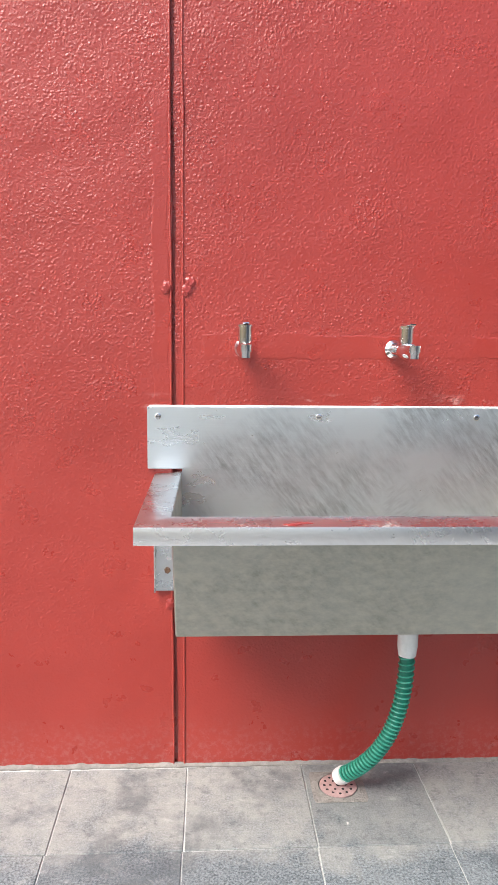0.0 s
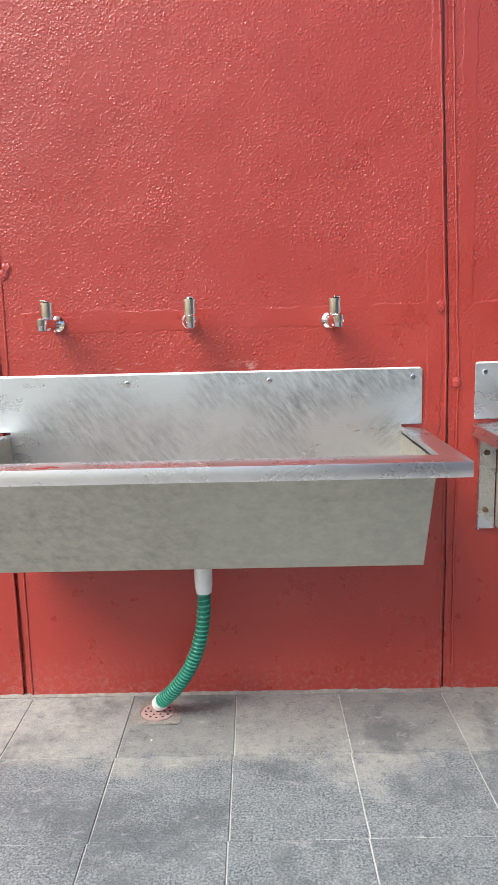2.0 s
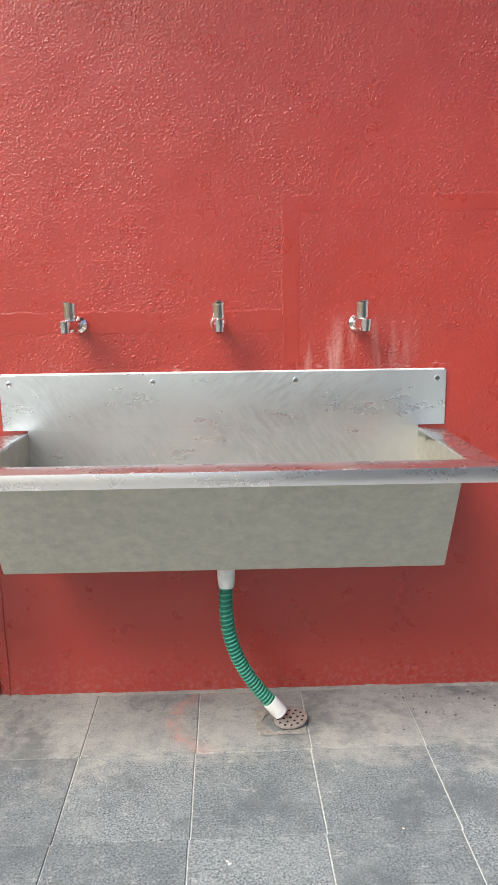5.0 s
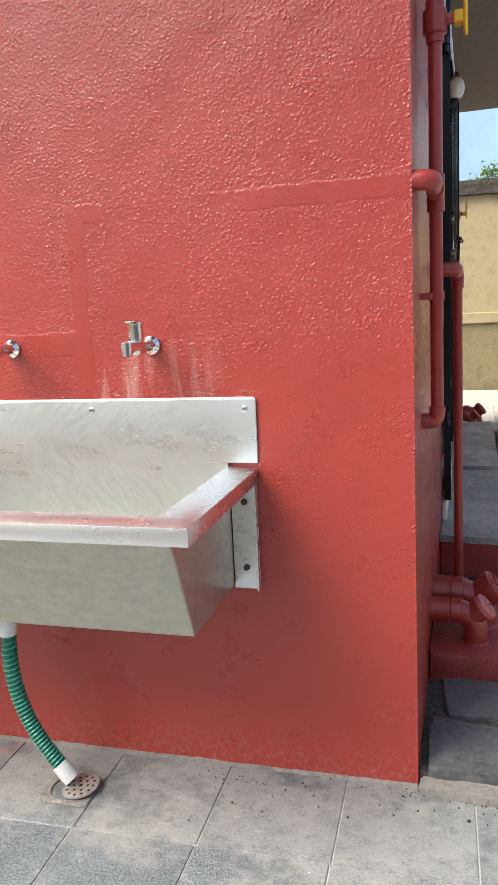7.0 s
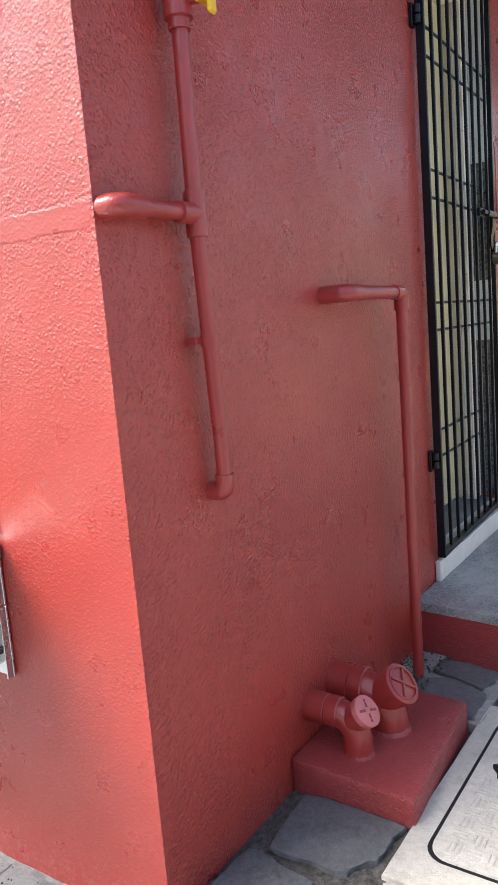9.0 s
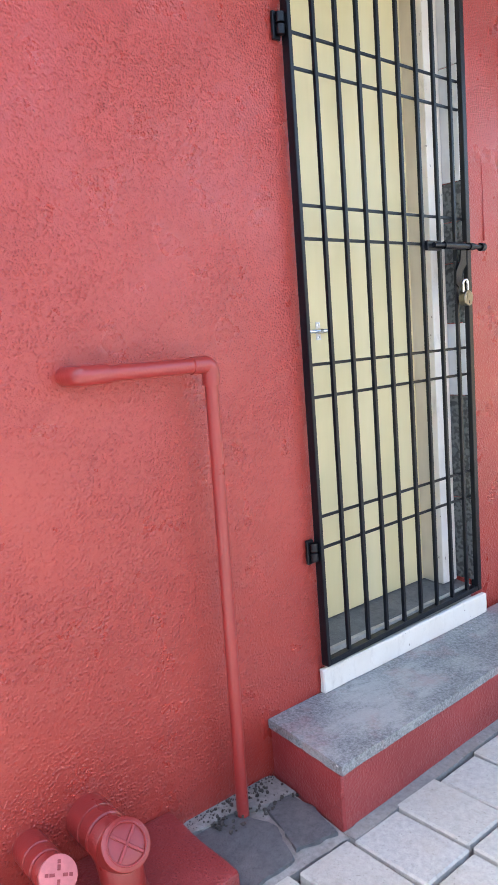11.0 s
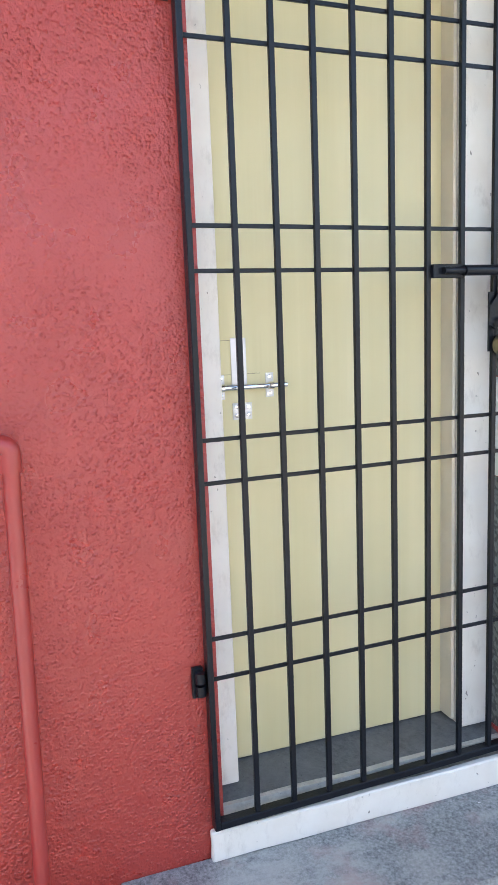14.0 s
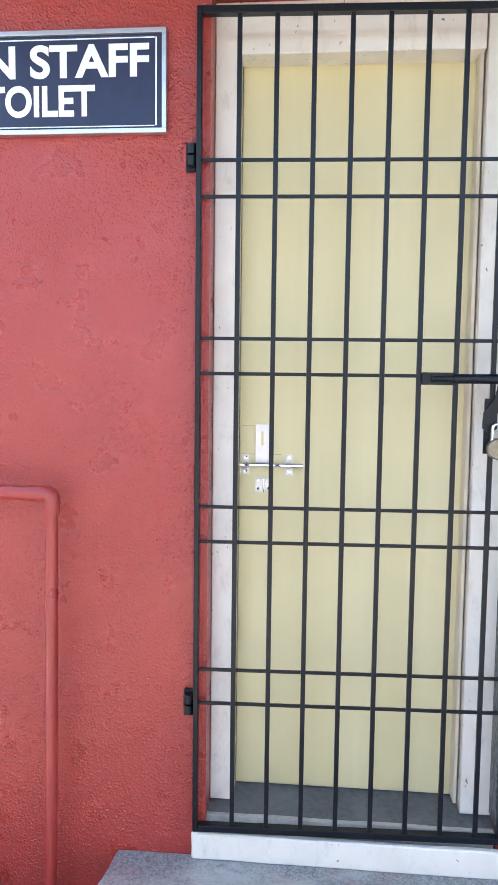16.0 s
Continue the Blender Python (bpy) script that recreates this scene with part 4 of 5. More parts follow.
# ---- doorway ----
dw = thing("door_1", SIDE @ Vector((-0.1, 1.91, 0.357)), "pale yellow flush door closed in a white frame", "door", kind="structure")
sill_slab = prism([(-0.034, D0 - 0.0), (-0.034, D1), (-0.22, D1), (-0.22, D0)], 0.2, 0.357, 0.003, None, 0.002, 8)
for v in sill_slab.verts:
    if v.co.z > 0.3:
        v.co.z -= 0.022 * (v.co.x + 0.22) / 0.186
sill_slab.transform(SIDE)
tagged(part("threshold", sill_slab, SLATE), "dark slate threshold slab with a crumbling cement edge", "threshold", kind="structure")
tagged(part("threshold_cement", rough_bar((-0.038, D0 + 0.002, 0.20), (-0.019, D1 - 0.002, 0.334), 0.005, 9), PALE_CEMENT, smooth=True), "crumbling cement edge of the threshold", "threshold", kind="structure").data.transform(SIDE)
sill = box((0.0015, 1.492, 0.227), (0.022, 2.345, 0.303), 0.004)
bmesh.ops.subdivide_edges(sill, edges=list(sill.edges), cuts=7, use_grid_fill=True)
lumpy(sill, 0.0025, 25).transform(SIDE)
tagged(part("gate_sill", sill, WHITE_PAINT, smooth=True), "white-painted cement kerb under the gate", "sill", kind="structure")
JN = -0.08
for a, b in ((D0 + 0.001, 1.592), (2.228, D1 - 0.001)):
    part("jamb", box((-0.17, a, 0.345), (JN, b, DTOP - 0.001), 0.002, SIDE), WHITE_PAINT, dw)
part("beading", box((-0.165, 2.2135, 0.358), (JN - 0.028, 2.2235, 2.411), 0.001, SIDE), CREAM_WOOD, dw, "cream timber beading")
part("head", box((-0.17, 1.593, 2.388), (JN, 2.223, DTOP - 0.001), 0.002, SIDE), WHITE_PAINT, dw)
part("leaf", box((-0.196, 1.594, 0.354), (-0.160, 2.2225, 2.411), 0.002, SIDE), DOOR_YELLOW, dw, "pale yellow flush leaf")
LN = -0.160
# unseen backing, added so no sky light leaks between jamb and leaf
tagged(part("wall_behind_door", box((-0.245, D0 - 0.05, 0.2), (-0.2215, D1 + 0.05, 2.6), 0, SIDE), GREY_RENDER), "unseen panel added behind the door to stop light leaking past the leaf", "wall", kind="structure")
hasp = bmesh.new()
put(hasp, box((LN + 0.001, 1.640, 1.306), (LN + 0.003, 1.678, 1.415), 0.0009, SIDE, 2))
hp = part("hasp", hasp, ALU, dw, "steel hasp plate")
part("slot", box((LN + 0.003, 1.656, 1.355), (LN + 0.0033, 1.663, 1.395), 0, SIDE), DOOR_YELLOW, hp)
bolt = part("bolt", tube([(LN + 0.012, 1.594, 1.300), (LN + 0.012, 1.775, 1.300)], 0.007, 12, SIDE), CHROME, dw, "steel slide bolt", True)
for u in (1.612, 1.735):
    bracket = part("bolt_bracket", box((LN, u - 0.010, 1.272), (LN + 0.0025, u + 0.010, 1.330), 0.0006, SIDE), ALU, bolt)
    put_ring = tube([(LN + 0.012, u - 0.006, 1.300), (LN + 0.012, u + 0.006, 1.300)], 0.0095, 12, SIDE)
    part("bolt_loop", put_ring, CHROME, bolt)
    for z in (1.281, 1.321):
        part("screw", disc(SIDE @ Vector((LN + 0.0025, u, z)), SIDE.to_3x3() @ Vector((1, 0, 0)), 0.005, 0.002, 10), CHROME, bolt)
keeper = part("keeper", box((LN, 1.640, 1.222), (LN + 0.003, 1.688, 1.262), 0.0006, SIDE), ALU, dw, "steel latch keeper")
part("staple", box((LN + 0.003, 1.662, 1.222), (LN + 0.014, 1.667, 1.262), 0.001, SIDE), CHROME, keeper)
for u, z in ((1.649, 1.253), (1.649, 1.232), (1.679, 1.252), (1.679, 1.233)):
    part("screw", disc(SIDE @ Vector((LN + 0.003, u, z)), SIDE.to_3x3() @ Vector((1, 0, 0)), 0.0048, 0.002, 10), CHROME, keeper)
for lo, hi in (((1.600, 1.4095), (1.640, 1.4105)), ((1.600, 1.3295), (1.640, 1.3305)), ((1.680, 1.3295), (1.713, 1.3305))):
    part("pencil_mark", box((LN - 0.0005, lo[0], lo[1]), (LN + 0.0003, hi[0], hi[1]), 0, SIDE), BRASS, dw, "faint pencil line")
# finish of the reveal
for z0, z1, mat, nm in ((0.357, 0.66, RELIEF, "dark_tile"), (0.663, 1.036, RELIEF, "dark_tile"), (1.039, 1.292, WHITE_WALL, "white_tile"), (1.295, 1.50, RELIEF, "dark_tile"), (1.503, 1.64, RELIEF, "dark_tile"), (1.643, 1.772, RELIEF, "dark_tile"), (1.775, 2.15, WHITE_WALL, "white_tile"), (2.153, 2.515, WHITE_WALL, "white_tile")):
    part(nm, box((JN + 0.001, D1 - 0.006, z0), (-0.006, D1 - 0.0005, z1), 0.0006, SIDE), mat, wall_side)

# ---- the gate ----
GATE = SIDE @ Matrix.Translation((0.0245, 1.503, 0)) @ pose(0, 0, 0, 0, 0, 1.89) @ Matrix.Translation((-0.0245, -1.503, 0))
g = thing("metal_gate", GATE @ Vector((0.03, 1.9, 0.317)), "black-painted steel bar gate closed and padlocked over the door", "gate")
GN, G0, G1, GB, GT = 0.0245, 1.503, 2.323, 0.317, 2.458
part("post", box((GN - 0.014, G0 - 0.007, GB), (GN + 0.014, G0 + 0.006, GT), 0.0015, GATE), BLACK_PAINT, g)
part("post", box((GN - 0.014, G1 - 0.014, GB), (GN + 0.014, G1 + 0.009, GT), 0.0015, GATE), BLACK_PAINT, g)
part("rail", box((GN - 0.013, G0 + 0.006, GB), (GN + 0.013, G1 - 0.014, GB + 0.018), 0.0015, GATE), BLACK_PAINT, g)
part("rail", box((GN - 0.013, G0 + 0.006, GT - 0.018), (GN + 0.013, G1 - 0.014, GT), 0.0015, GATE), BLACK_PAINT, g)
for z in (0.672, 0.765, 1.113, 1.206, 1.555, 1.645, 2.002, 2.092):
    part("crossbar", box((GN - 0.009, G0 + 0.006, z - 0.0045), (GN - 0.003, G1 - 0.014, z + 0.0045), 0.001, GATE), BLACK_PAINT, g)
for k in range(8):
    u = 1.6022 + 0.09286 * k
    part("bar", box((GN - 0.003, u - 0.0062, GB + 0.018), (GN + 0.0085, u + 0.0062, GT - 0.018), 0.0022, GATE, 2), BLACK_PAINT, g)
for z in (0.668, 2.102):
    hg = part("hinge", box((0.0012, G0 - 0.036, z - 0.036), (0.012, G0 - 0.010, z + 0.036), 0.002, GATE), BLACK_PAINT, g, "black welded hinge")
    for dz in (-0.026, 0.004):
        part("knuckle", tube([(0.022, G0 - 0.020, z + dz), (0.022, G0 - 0.020, z + dz + 0.024)], 0.0115, 12, GATE), BLACK_PAINT, hg, smooth=True)
bl = part("slide_bolt", tube([(GN + 0.026, 2.095, 1.549), (GN + 0.026, 2.375, 1.549)], 0.0082, 14, GATE), BLACK_PAINT, g, "black slide bolt", True)
part("bolt_plate", box((GN + 0.006, 2.072, 1.533), (GN + 0.019, 2.150, 1.564), 0.0015, GATE), BLACK_PAINT, bl)
for a, b in ((2.15, 2.27), (2.30, 2.325)):
    part("bolt_sleeve", tube([(GN + 0.026, a, 1.549), (GN + 0.026, b, 1.549)], 0.0125, 14, GATE), BLACK_PAINT, bl, smooth=True)
part("bolt_knob", tube([(GN + 0.026, 2.372, 1.549), (GN + 0.026, 2.392, 1.549)], 0.0145, 14, GATE), BLACK_PAINT, bl, smooth=True)
strap = [(2.292, 1.540), (2.262, 1.540), (2.255, 1.500), (2.228, 1.465), (2.226, 1.425), (2.245, 1.412), (2.262, 1.425), (2.262, 1.462), (2.292, 1.490)]
sb = bmesh.new()
f0 = [sb.verts.new((GN + 0.015, u, z)) for u, z in strap]
f1 = [sb.verts.new((GN + 0.020, u, z)) for u, z in strap]
sb.faces.new(f0), sb.faces.new(f1[::-1])
for i in range(len(strap)):
    j = (i + 1) % len(strap)
    sb.faces.new((f0[i], f0[j], f1[j], f1[i]))
sb.transform(GATE)
part("lock_strap", sb, BLACK_PAINT, g)
part("lock_plate", box((GN + 0.006, 2.232, 1.36), (GN + 0.012, 2.246, 1.50), 0.001, GATE), BLACK_PAINT, g)

pad = thing("padlock", GATE @ Vector((GN + 0.03, 2.262, 1.36)), "round-faced brass padlock hanging on the gate bolt", "padlock")
PC = Vector((GN + 0.032, 2.262, 1.375))
bodyp = bmesh.new()
put(bodyp, tube([PC + Vector((-0.013, 0, 0)), PC + Vector((-0.011, 0, 0)), PC + Vector((0.011, 0, 0)), PC + Vector((0.013, 0, 0))], [0.024, 0.0265, 0.0265, 0.024], 24))
bodyp.transform(GATE)
bp = part("body", bodyp, BRASS, pad, smooth=True)
part("face", tube([PC + Vector((0.013, 0, 0.006)), PC + Vector((0.0142, 0, 0.006))], 0.0125, 18, GATE), BRASS, bp)
part("keyhole", box(PC + Vector((0.0131, -0.002, -0.019)), PC + Vector((0.0138, 0.002, -0.009)), 0, GATE), BLACK, bp)
part("shackle", tube(bend([PC + Vector((0, -0.014, 0.015)), PC + Vector((0, -0.014, 0.062)), PC + Vector((0, 0.014, 0.062)), PC + Vector((0, 0.014, 0.015))], 0.0135, 7), 0.0042, 12, GATE), CHROME, pad, "bright steel shackle", True)

# ---- the further doorway ----
GATE_TURN = pose(0, 0, 0, 0, 0, -3.6)
g2 = copy_thing(g, SIDE @ Matrix.Translation((0.018, 3.295, 0.317)) @ GATE_TURN @ (SIDE.to_3x3().inverted().to_4x4()))
tagged(g2, "further black-painted steel bar gate over a second door")
door_b = thing("door_2", SIDE @ Vector((-0.1, 3.3, 0.357)), "further pale yellow door behind a bar gate", "door", kind="structure")
part("leaf", box((-0.196, E0 + 0.068, 0.364), (-0.160, E1 - 0.068, 2.411), 0.002, SIDE), DOOR_YELLOW, door_b)
for p, q in ((E0 + 0.001, E0 + 0.066), (E1 - 0.066, E1 - 0.001)):
    part("jamb", box((-0.17, p, 0.357), (JN, q, DTOP - 0.001), 0.002, SIDE), WHITE_PAINT, door_b)
part("head", box((-0.17, E0 + 0.067, 2.413), (JN, E1 - 0.067, DTOP - 0.001), 0.002, SIDE), WHITE_PAINT, door_b)
tagged(part("threshold", box((-0.22, E0, 0.15), (-0.024, E1, 0.357), 0.003, SIDE), SLATE), "dark slate threshold of the further doorway", "threshold", kind="structure")
tagged(part("gate_sill", box((-0.0215, E0 - 0.03, 0.227), (-0.004, E1 + 0.03, 0.303), 0.004, SIDE), WHITE_PAINT), "white-painted cement kerb under the further gate", "sill", kind="structure")
# the same added light stop behind the further leaf
tagged(part("wall_behind_door", box((-0.245, E0 - 0.05, 0.15), (-0.2215, E1 + 0.05, 2.6), 0, SIDE), GREY_RENDER), "unseen panel added behind the further door to stop light leaking through", "wall", kind="structure")
lamp = thing("wall_lamp", SIDE @ Vector((-0.02, 2.70, 2.24)), "small unlit white bulkhead lamp on a black bracket", "wall lamp")
part("bracket", tube([(-0.020, 2.70, 2.19), (0.018, 2.70, 2.19), (0.034, 2.70, 2.21)], [0.022, 0.020, 0.026], 14, SIDE), BLACK_PAINT, lamp, smooth=True)
part("globe", tube([(0.034, 2.70, 2.205), (0.035, 2.70, 2.225), (0.037, 2.70, 2.255), (0.037, 2.70, 2.285), (0.036, 2.70, 2.305), (0.035, 2.70, 2.313)], [0.028, 0.040, 0.047, 0.042, 0.025, 0.006], 18, SIDE), WHITE_PVC, lamp, "white domed cover", True)
pa2 = copy_thing(pa, SIDE @ Matrix.Translation((0.022, 4.16, 0.85)) @ SIDE.to_3x3().inverted().to_4x4())
tagged(pa2, "further red-painted water pipe with a yellow valve handle")

# ---- the sign ----
sg = thing("sign", SIDE @ Vector((0.01, 1.1, 2.162)), "navy sign with white capitals in an aluminium frame", "sign")
SU0, SU1, SZ0, SZ1 = 0.692, 1.418, 2.160, 2.415
part("panel", box((0.004, SU0 + 0.006, SZ0 + 0.006), (0.017, SU1 - 0.006, SZ1 - 0.006), 0, SIDE), NAVY, sg)
for lo, hi in (((0.002, SU0, SZ0), (0.026, SU1, SZ0 + 0.012)), ((0.002, SU0, SZ1 - 0.012), (0.026, SU1, SZ1)), ((0.002, SU0, SZ0 + 0.012), (0.026, SU0 + 0.012, SZ1 - 0.012)), ((0.002, SU1 - 0.012, SZ0 + 0.012), (0.026, SU1, SZ1 - 0.012))):
    part("frame", box(lo, hi, 0.001, SIDE), ALU, sg)
part("line", box((0.0172, SU1 - 0.030, SZ0 + 0.02), (0.0178, SU1 - 0.026, SZ1 - 0.02), 0, SIDE), LETTER, sg)
for z in (SZ0 + 0.018, SZ1 - 0.022):
    part("line", box((0.0172, SU0 + 0.02, z), (0.0178, SU1 - 0.032, z + 0.003), 0, SIDE), LETTER, sg)


def letters(text, u_left, u_right, z_base, height, n):
    cu = bpy.data.curves.new("letters", "FONT")
    cu.body, cu.size, cu.extrude, cu.offset = text, 1.0, 0.001, 0.030
    ob = bpy.data.objects.new("letters", cu)
    scene.collection.objects.link(ob)
    bpy.context.view_layer.update()
    me = bpy.data.meshes.new_from_object(ob.evaluated_get(bpy.context.evaluated_depsgraph_get()))
    bpy.data.objects.remove(ob)
    bm = bmesh.new()
    bm.from_mesh(me)
    bpy.data.meshes.remove(me)
    xs = [v.co.x for v in bm.verts]
    ys = [v.co.y for v in bm.verts]
    sx, sy = (u_right - u_left) / (max(xs) - min(xs)), height / (max(ys) - min(ys))
    for v in bm.verts:
        x, y, z = v.co
        v.co = (n + (0.0006 if z > 0 else -0.0002), u_left + (x - min(xs)) * sx, z_base + (y - min(ys)) * sy)
    bm.transform(SIDE)
    return bm


part("lettering", letters("N STAFF", 0.944, 1.372, 2.299, 0.083, 0.0174), LETTER, sg, "white capital letters")
part("lettering", letters("TOILET", 0.940, 1.232, 2.204, 0.079, 0.0174), LETTER, sg, "white capital letters")

# ---- floor pieces ----
def piece(w, h, d, bevel):
    bm = box((-w / 2, -h / 2, -d), (w / 2, h / 2, 0), bevel)
    return bm


def pieces(name, parent, material, w, h, d, bevel, spots):
    me = finish(piece(w, h, d, bevel), material)
    for m in spots:
        ob = new(name, me)
        ob.parent = parent
        ob.matrix_parent_inverse = base_of(parent).inverted()
        ob.matrix_basis = m


rng = random.Random(5)
PX, PY = 0.2972, 0.3085
spots = []
for i in range(-6, 13):
    for j in range(0, 8):
        cx = -0.004 + PX * (i + 0.5)
        cy = 1.744 - PY * (j + 0.5) + 0.010 * (cx - 0.6)
        if cx < 4.3:
            spots.append(pose(cx, cy, rng.uniform(-0.0006, 0.0006), rng.gauss(0, 0.1), rng.gauss(0, 0.1), 0.57 + rng.gauss(0, 0.1)))
pieces("tile", floor, TILE, PX - 0.0036, PY - 0.0036, 0.008, 0.0009, spots)


def slate(outline, z, parent, material=SLATE, tilt=0.0, label=""):
    bm = prism(outline, -0.01, z, 0.005, None, 0.010, 7)
    for v in bm.verts:
        if v.co.z > 0:
            v.co.z += tilt * v.co.x + 0.0025 * noise.noise(v.co * 20)
    bm.transform(SIDE)
    return part("slab", bm, material, parent, label)


slate([(0.040, 0.458), (0.300, 0.462), (0.285, 0.33), (0.225, 0.262), (0.140, 0.262), (0.062, 0.252)], 0.046, yard)
slate([(0.022, 0.238), (0.196, 0.212), (0.200, 0.006), (0.020, 0.008)], 0.048, yard)
slate([(0.262, 0.125), (0.246, 0.010), (0.44, 0.012), (0.46, 0.15)], 0.040, yard)
slate([(0.330, 0.292), (0.322, 0.200), (0.50, 0.185), (0.51, 0.292)], 0.042, yard, PAVER)
slate([(0.55, 0.290), (0.54, 0.030), (0.86, 0.030), (0.87, 0.290)], 0.042, yard, PAVER)
slate([(0.045, 1.10), (0.06, 0.955), (0.300, 0.945), (0.290, 1.100), (0.16, 1.145)], 0.056, yard)
slate([(0.075, 1.250), (0.105, 1.172), (0.275, 1.125), (0.300, 1.235), (0.20, 1.262)], 0.058, yard)
slate([(0.0, 1.275), (0.0, 0.96), (0.045, 0.97), (0.06, 1.12), (0.10, 1.18), (0.11, 1.27)], 0.062, yard, CEMENT, label="rough cement fillet round the pipe foot")
slate([(-0.0, 0.05), (0.03, 0.05), (0.05, 0.27), (0.03, 0.46), (0.0, 0.46)], 0.030, yard, SOIL)
slate([(0.0, 0.012), (0.0, 0.468), (0.325, 0.470), (0.320, 0.012)], 0.034, yard, SOIL, label="dark soil packed between the slate pieces")
slate([(0.0, 0.945), (0.0, 1.282), (0.325, 1.252), (0.318, 0.935)], 0.046, yard, CEMENT, label="gritty mortar between the slate pieces")
# broken cement edge where the tiles stop
slate([(0.004, -0.040), (0.010, 0.012), (0.08, 0.010), (0.21, 0.006), (0.75, 0.010), (1.5, 0.008), (1.5, -0.030), (0.75, -0.024), (0.3, -0.036)], 0.022, yard, CEMENT, label="broken pale cement edge")

# manhole
mh = thing("manhole_cover", SIDE @ Vector((0.68, 0.68, 0.03)), "pale concrete manhole cover with a basket-weave pattern and a broken hole", "manhole cover")
part("surround", prism([(0.312, 0.30), (0.312, 1.055), (1.07, 1.055), (1.07, 0.30)], -0.01, 0.046, 0.004, SIDE, 0.003, 6), PALE_CEMENT, mh)


def rounded(u0, u1, n0, n1, r):
    out = []
    for cn, cu, a0 in ((n1 - r, u1 - r, 0), (n0 + r, u1 - r, 90), (n0 + r, u0 + r, 180), (n1 - r, u0 + r, 270)):
        out += [(cn + r * math.cos(radians(a0 + 15 * k)), cu + r * math.sin(radians(a0 + 15 * k))) for k in range(7)]
    return out


part("gap", prism(rounded(0.385, 0.99, 0.362, 0.99, 0.05), 0.0, 0.0465, 0, SIDE), BLACK, mh, "dark gap round the cover")
part("cover", prism(rounded(0.393, 0.981, 0.3715, 0.981, 0.046), 0.0, 0.050, 0.003, SIDE), PALE_CEMENT, mh)
weave = bmesh.new()
for i in range(14):
    for j in range(13):
        cn, cu = 0.395 + 0.042 * (i + 0.5), 0.418 + 0.042 * (j + 0.5)
        if (cn - 0.445) ** 2 + (cu - 0.745) ** 2 < 0.0022:
            continue
        for k in range(3):
            o = (k - 1) * 0.0115
            if (i + j) % 2:
                put(weave, box((cn - 0.016, cu + o - 0.0036, 0.0492), (cn + 0.016, cu + o + 0.0036, 0.0522), 0.0012))
            else:
                put(weave, box((cn + o - 0.0036, cu - 0.016, 0.0492), (cn + o + 0.0036, cu + 0.016, 0.0522), 0.0012))
weave.transform(SIDE)
wv = part("tread_pattern", weave, PALE_CEMENT, mh)
tagged(wv, kind="stuff")
part("broken_hole", prism([(0.445 + 0.034 * math.cos(a) * (1 + 0.25 * math.sin(3 * a)), 0.748 + 0.040 * math.sin(a)) for a in [2 * math.pi * k / 14 for k in range(14)]], 0.0, 0.0512, 0, SIDE, 0.004, 1), BLACK, mh, "dark broken lifting hole")

# pavers laid along the step
PW, PH = 0.232, 0.176
spots = []
for j in range(0, 40):
    for i in range(0, 5):
        cu, cn = 1.068 + PH * (j + 0.5), 0.338 + PW * (i + 0.5) + (0.0 if j % 2 else -0.012)
        if cu > 7.9:
            continue
        spots.append(SIDE @ pose(cn, cu, 0.050 + rng.uniform(-0.004, 0.003), rng.gauss(0, 0.7), rng.gauss(0, 0.6), rng.gauss(0, 0.9)))
pieces("paver", yard, PAVER, PW - 0.010, PH - 0.010, 0.05, 0.005, spots)
tagged(part("paving", box((1.52, 0.06, 0.0), (4.4, 8.0, 0.046), 0, SIDE), PAVER), "worn grey concrete paving of the yard", "pavement", kind="structure")
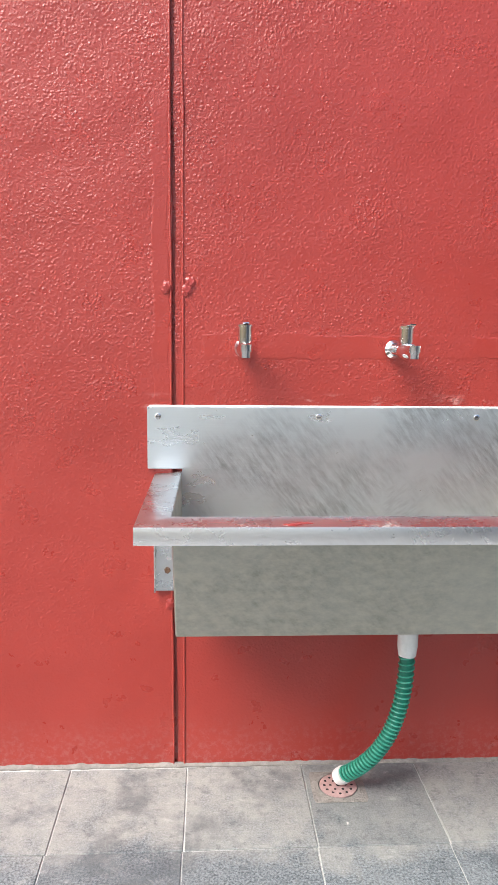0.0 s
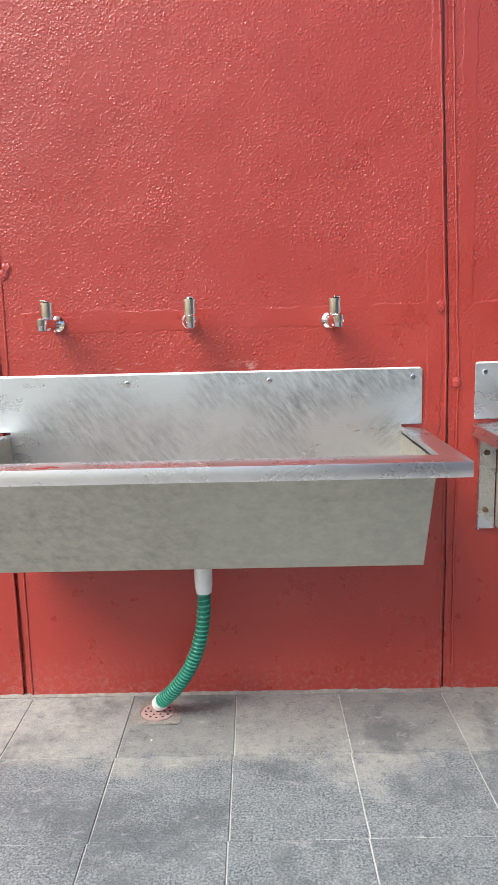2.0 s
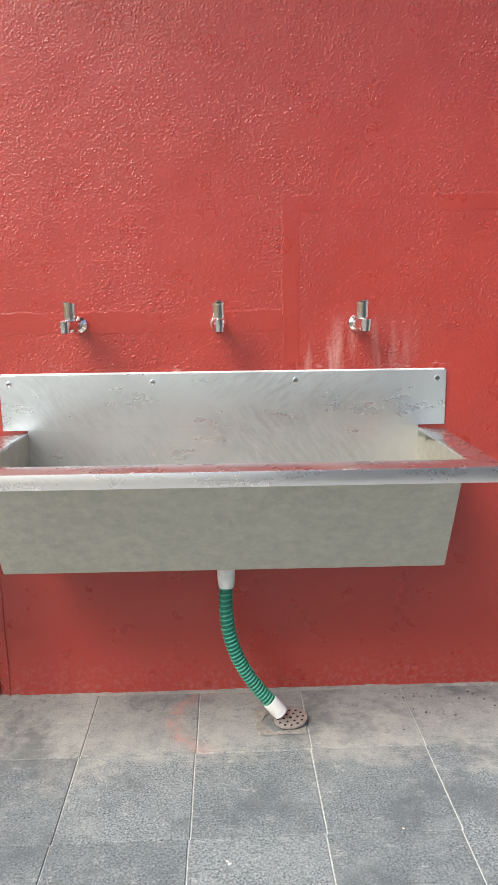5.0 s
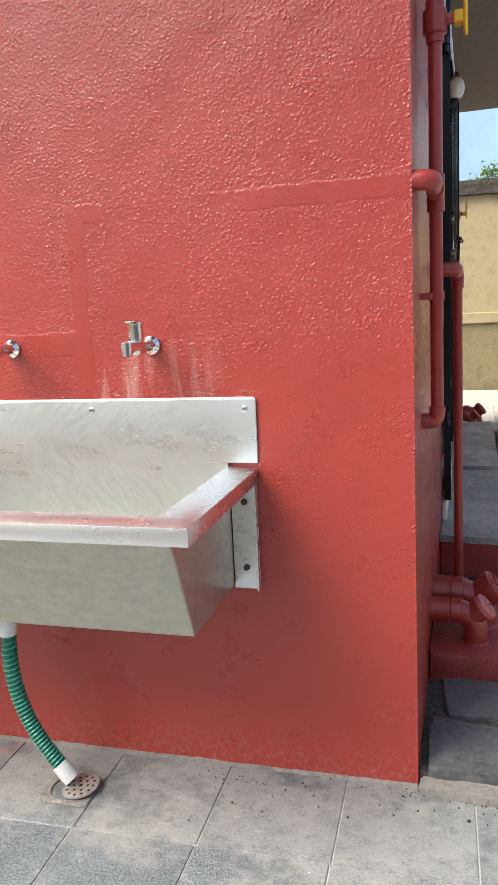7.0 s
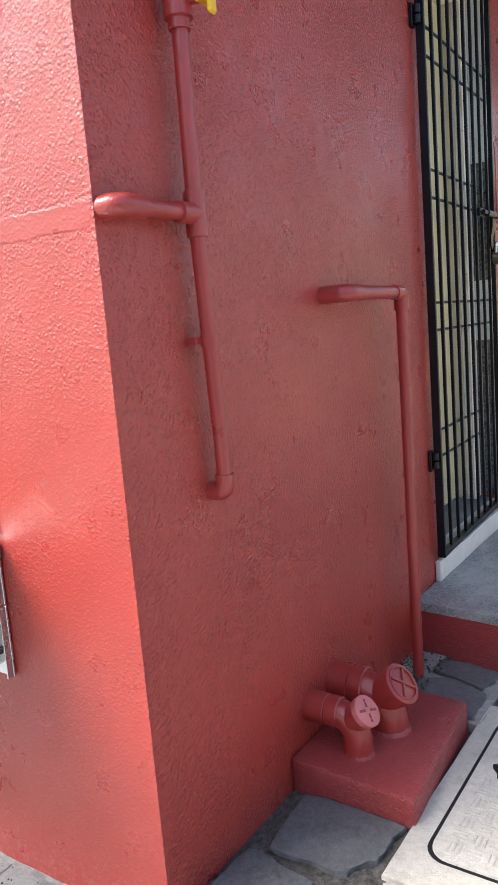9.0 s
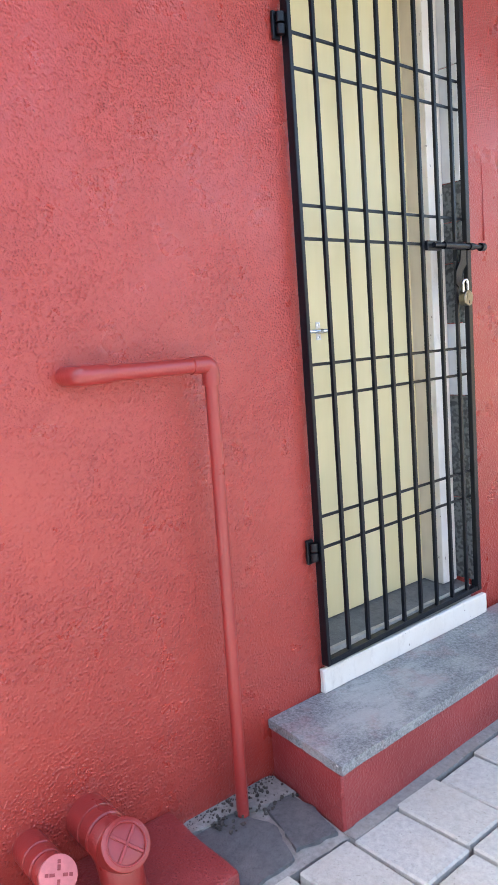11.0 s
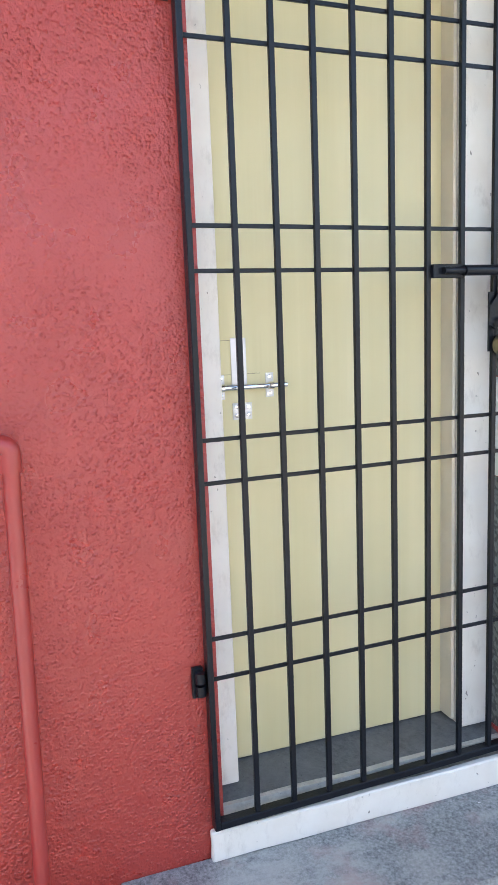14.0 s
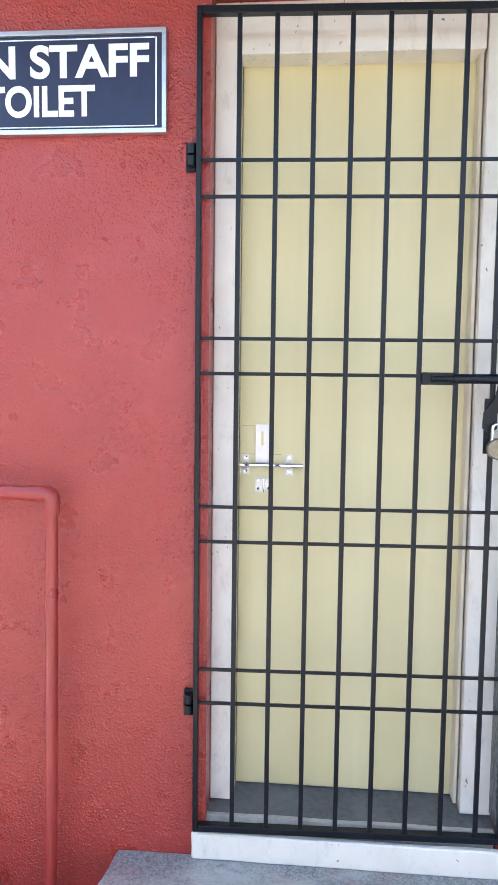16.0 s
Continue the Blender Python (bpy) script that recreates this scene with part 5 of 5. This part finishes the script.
tagged(part("paving", box((0.0, 5.0, 0.0), (1.52, 8.1, 0.03), 0, SIDE), PAVER), "worn grey concrete paving at the far end", "pavement", kind="structure")

# ragged mortar line where the floor meets the long wall
def foot_line(a, b, m, seed):
    bm = bmesh.new()
    n = int((b - a) / 0.012)
    rows = []
    for i in range(n + 1):
        u = a + (b - a) * i / n
        w = 0.007 + 0.009 * abs(noise.noise(Vector((u * 17, seed, 0)))) + 0.006 * abs(noise.noise(Vector((u * 60, seed, 4))))
        z = 0.006 + 0.008 * abs(noise.noise(Vector((u * 23, seed, 9))))
        rows.append([bm.verts.new(p) for p in ((-0.003, u, z), (w * 0.4, u, z * 0.7), (w, u, 0.0006), (w, u, -0.003))])
    for p, q in zip(rows, rows[1:]):
        for k in range(3):
            bm.faces.new((p[k], q[k], q[k + 1], p[k + 1]))
    bm.transform(m)
    return bm


tagged(part("baseboard", foot_line(-3.0, 2.836, LONG, 2), CEMENT, smooth=True), "ragged line of old mortar along the wall foot", "mortar", kind="structure")

# grit along the foot of the walls
grit = bmesh.new()
for k in range(900):
    if k < 520:
        p = SIDE @ Vector((abs(rng.gauss(0, 0.02)) + 0.004, rng.uniform(0.02, 1.28), 0.034))
        if 0.45 < (p.y - 1.75) < 0.95:
            continue
        p.z = 0.034 if p.y < 2.3 else 0.062
    elif k < 640:
        p = SIDE @ Vector((rng.uniform(0.0, 0.13), rng.uniform(1.02, 1.27), 0.062))
    elif k < 760:
        p = SIDE @ Vector((rng.uniform(0.2, 0.33), rng.uniform(0.02, 0.46), 0.02))
    else:
        p = Vector((rng.uniform(2.3, 3.4), 1.735 - abs(rng.gauss(0, 0.06)), 0.0))
    r = rng.uniform(0.0008, 0.003) if k < 520 or k > 760 else rng.uniform(0.0015, 0.006)
    sub = bmesh.new()
    bmesh.ops.create_icosphere(sub, subdivisions=1, radius=r)
    for v in sub.verts:
        v.co *= rng.uniform(0.7, 1.25)
    put(grit, sub, Matrix.Translation(p + Vector((0, 0, r * 0.5))))
tagged(part("grit", grit, SOIL), "loose grit and crumbs along the foot of the walls", "grit", kind="stuff")
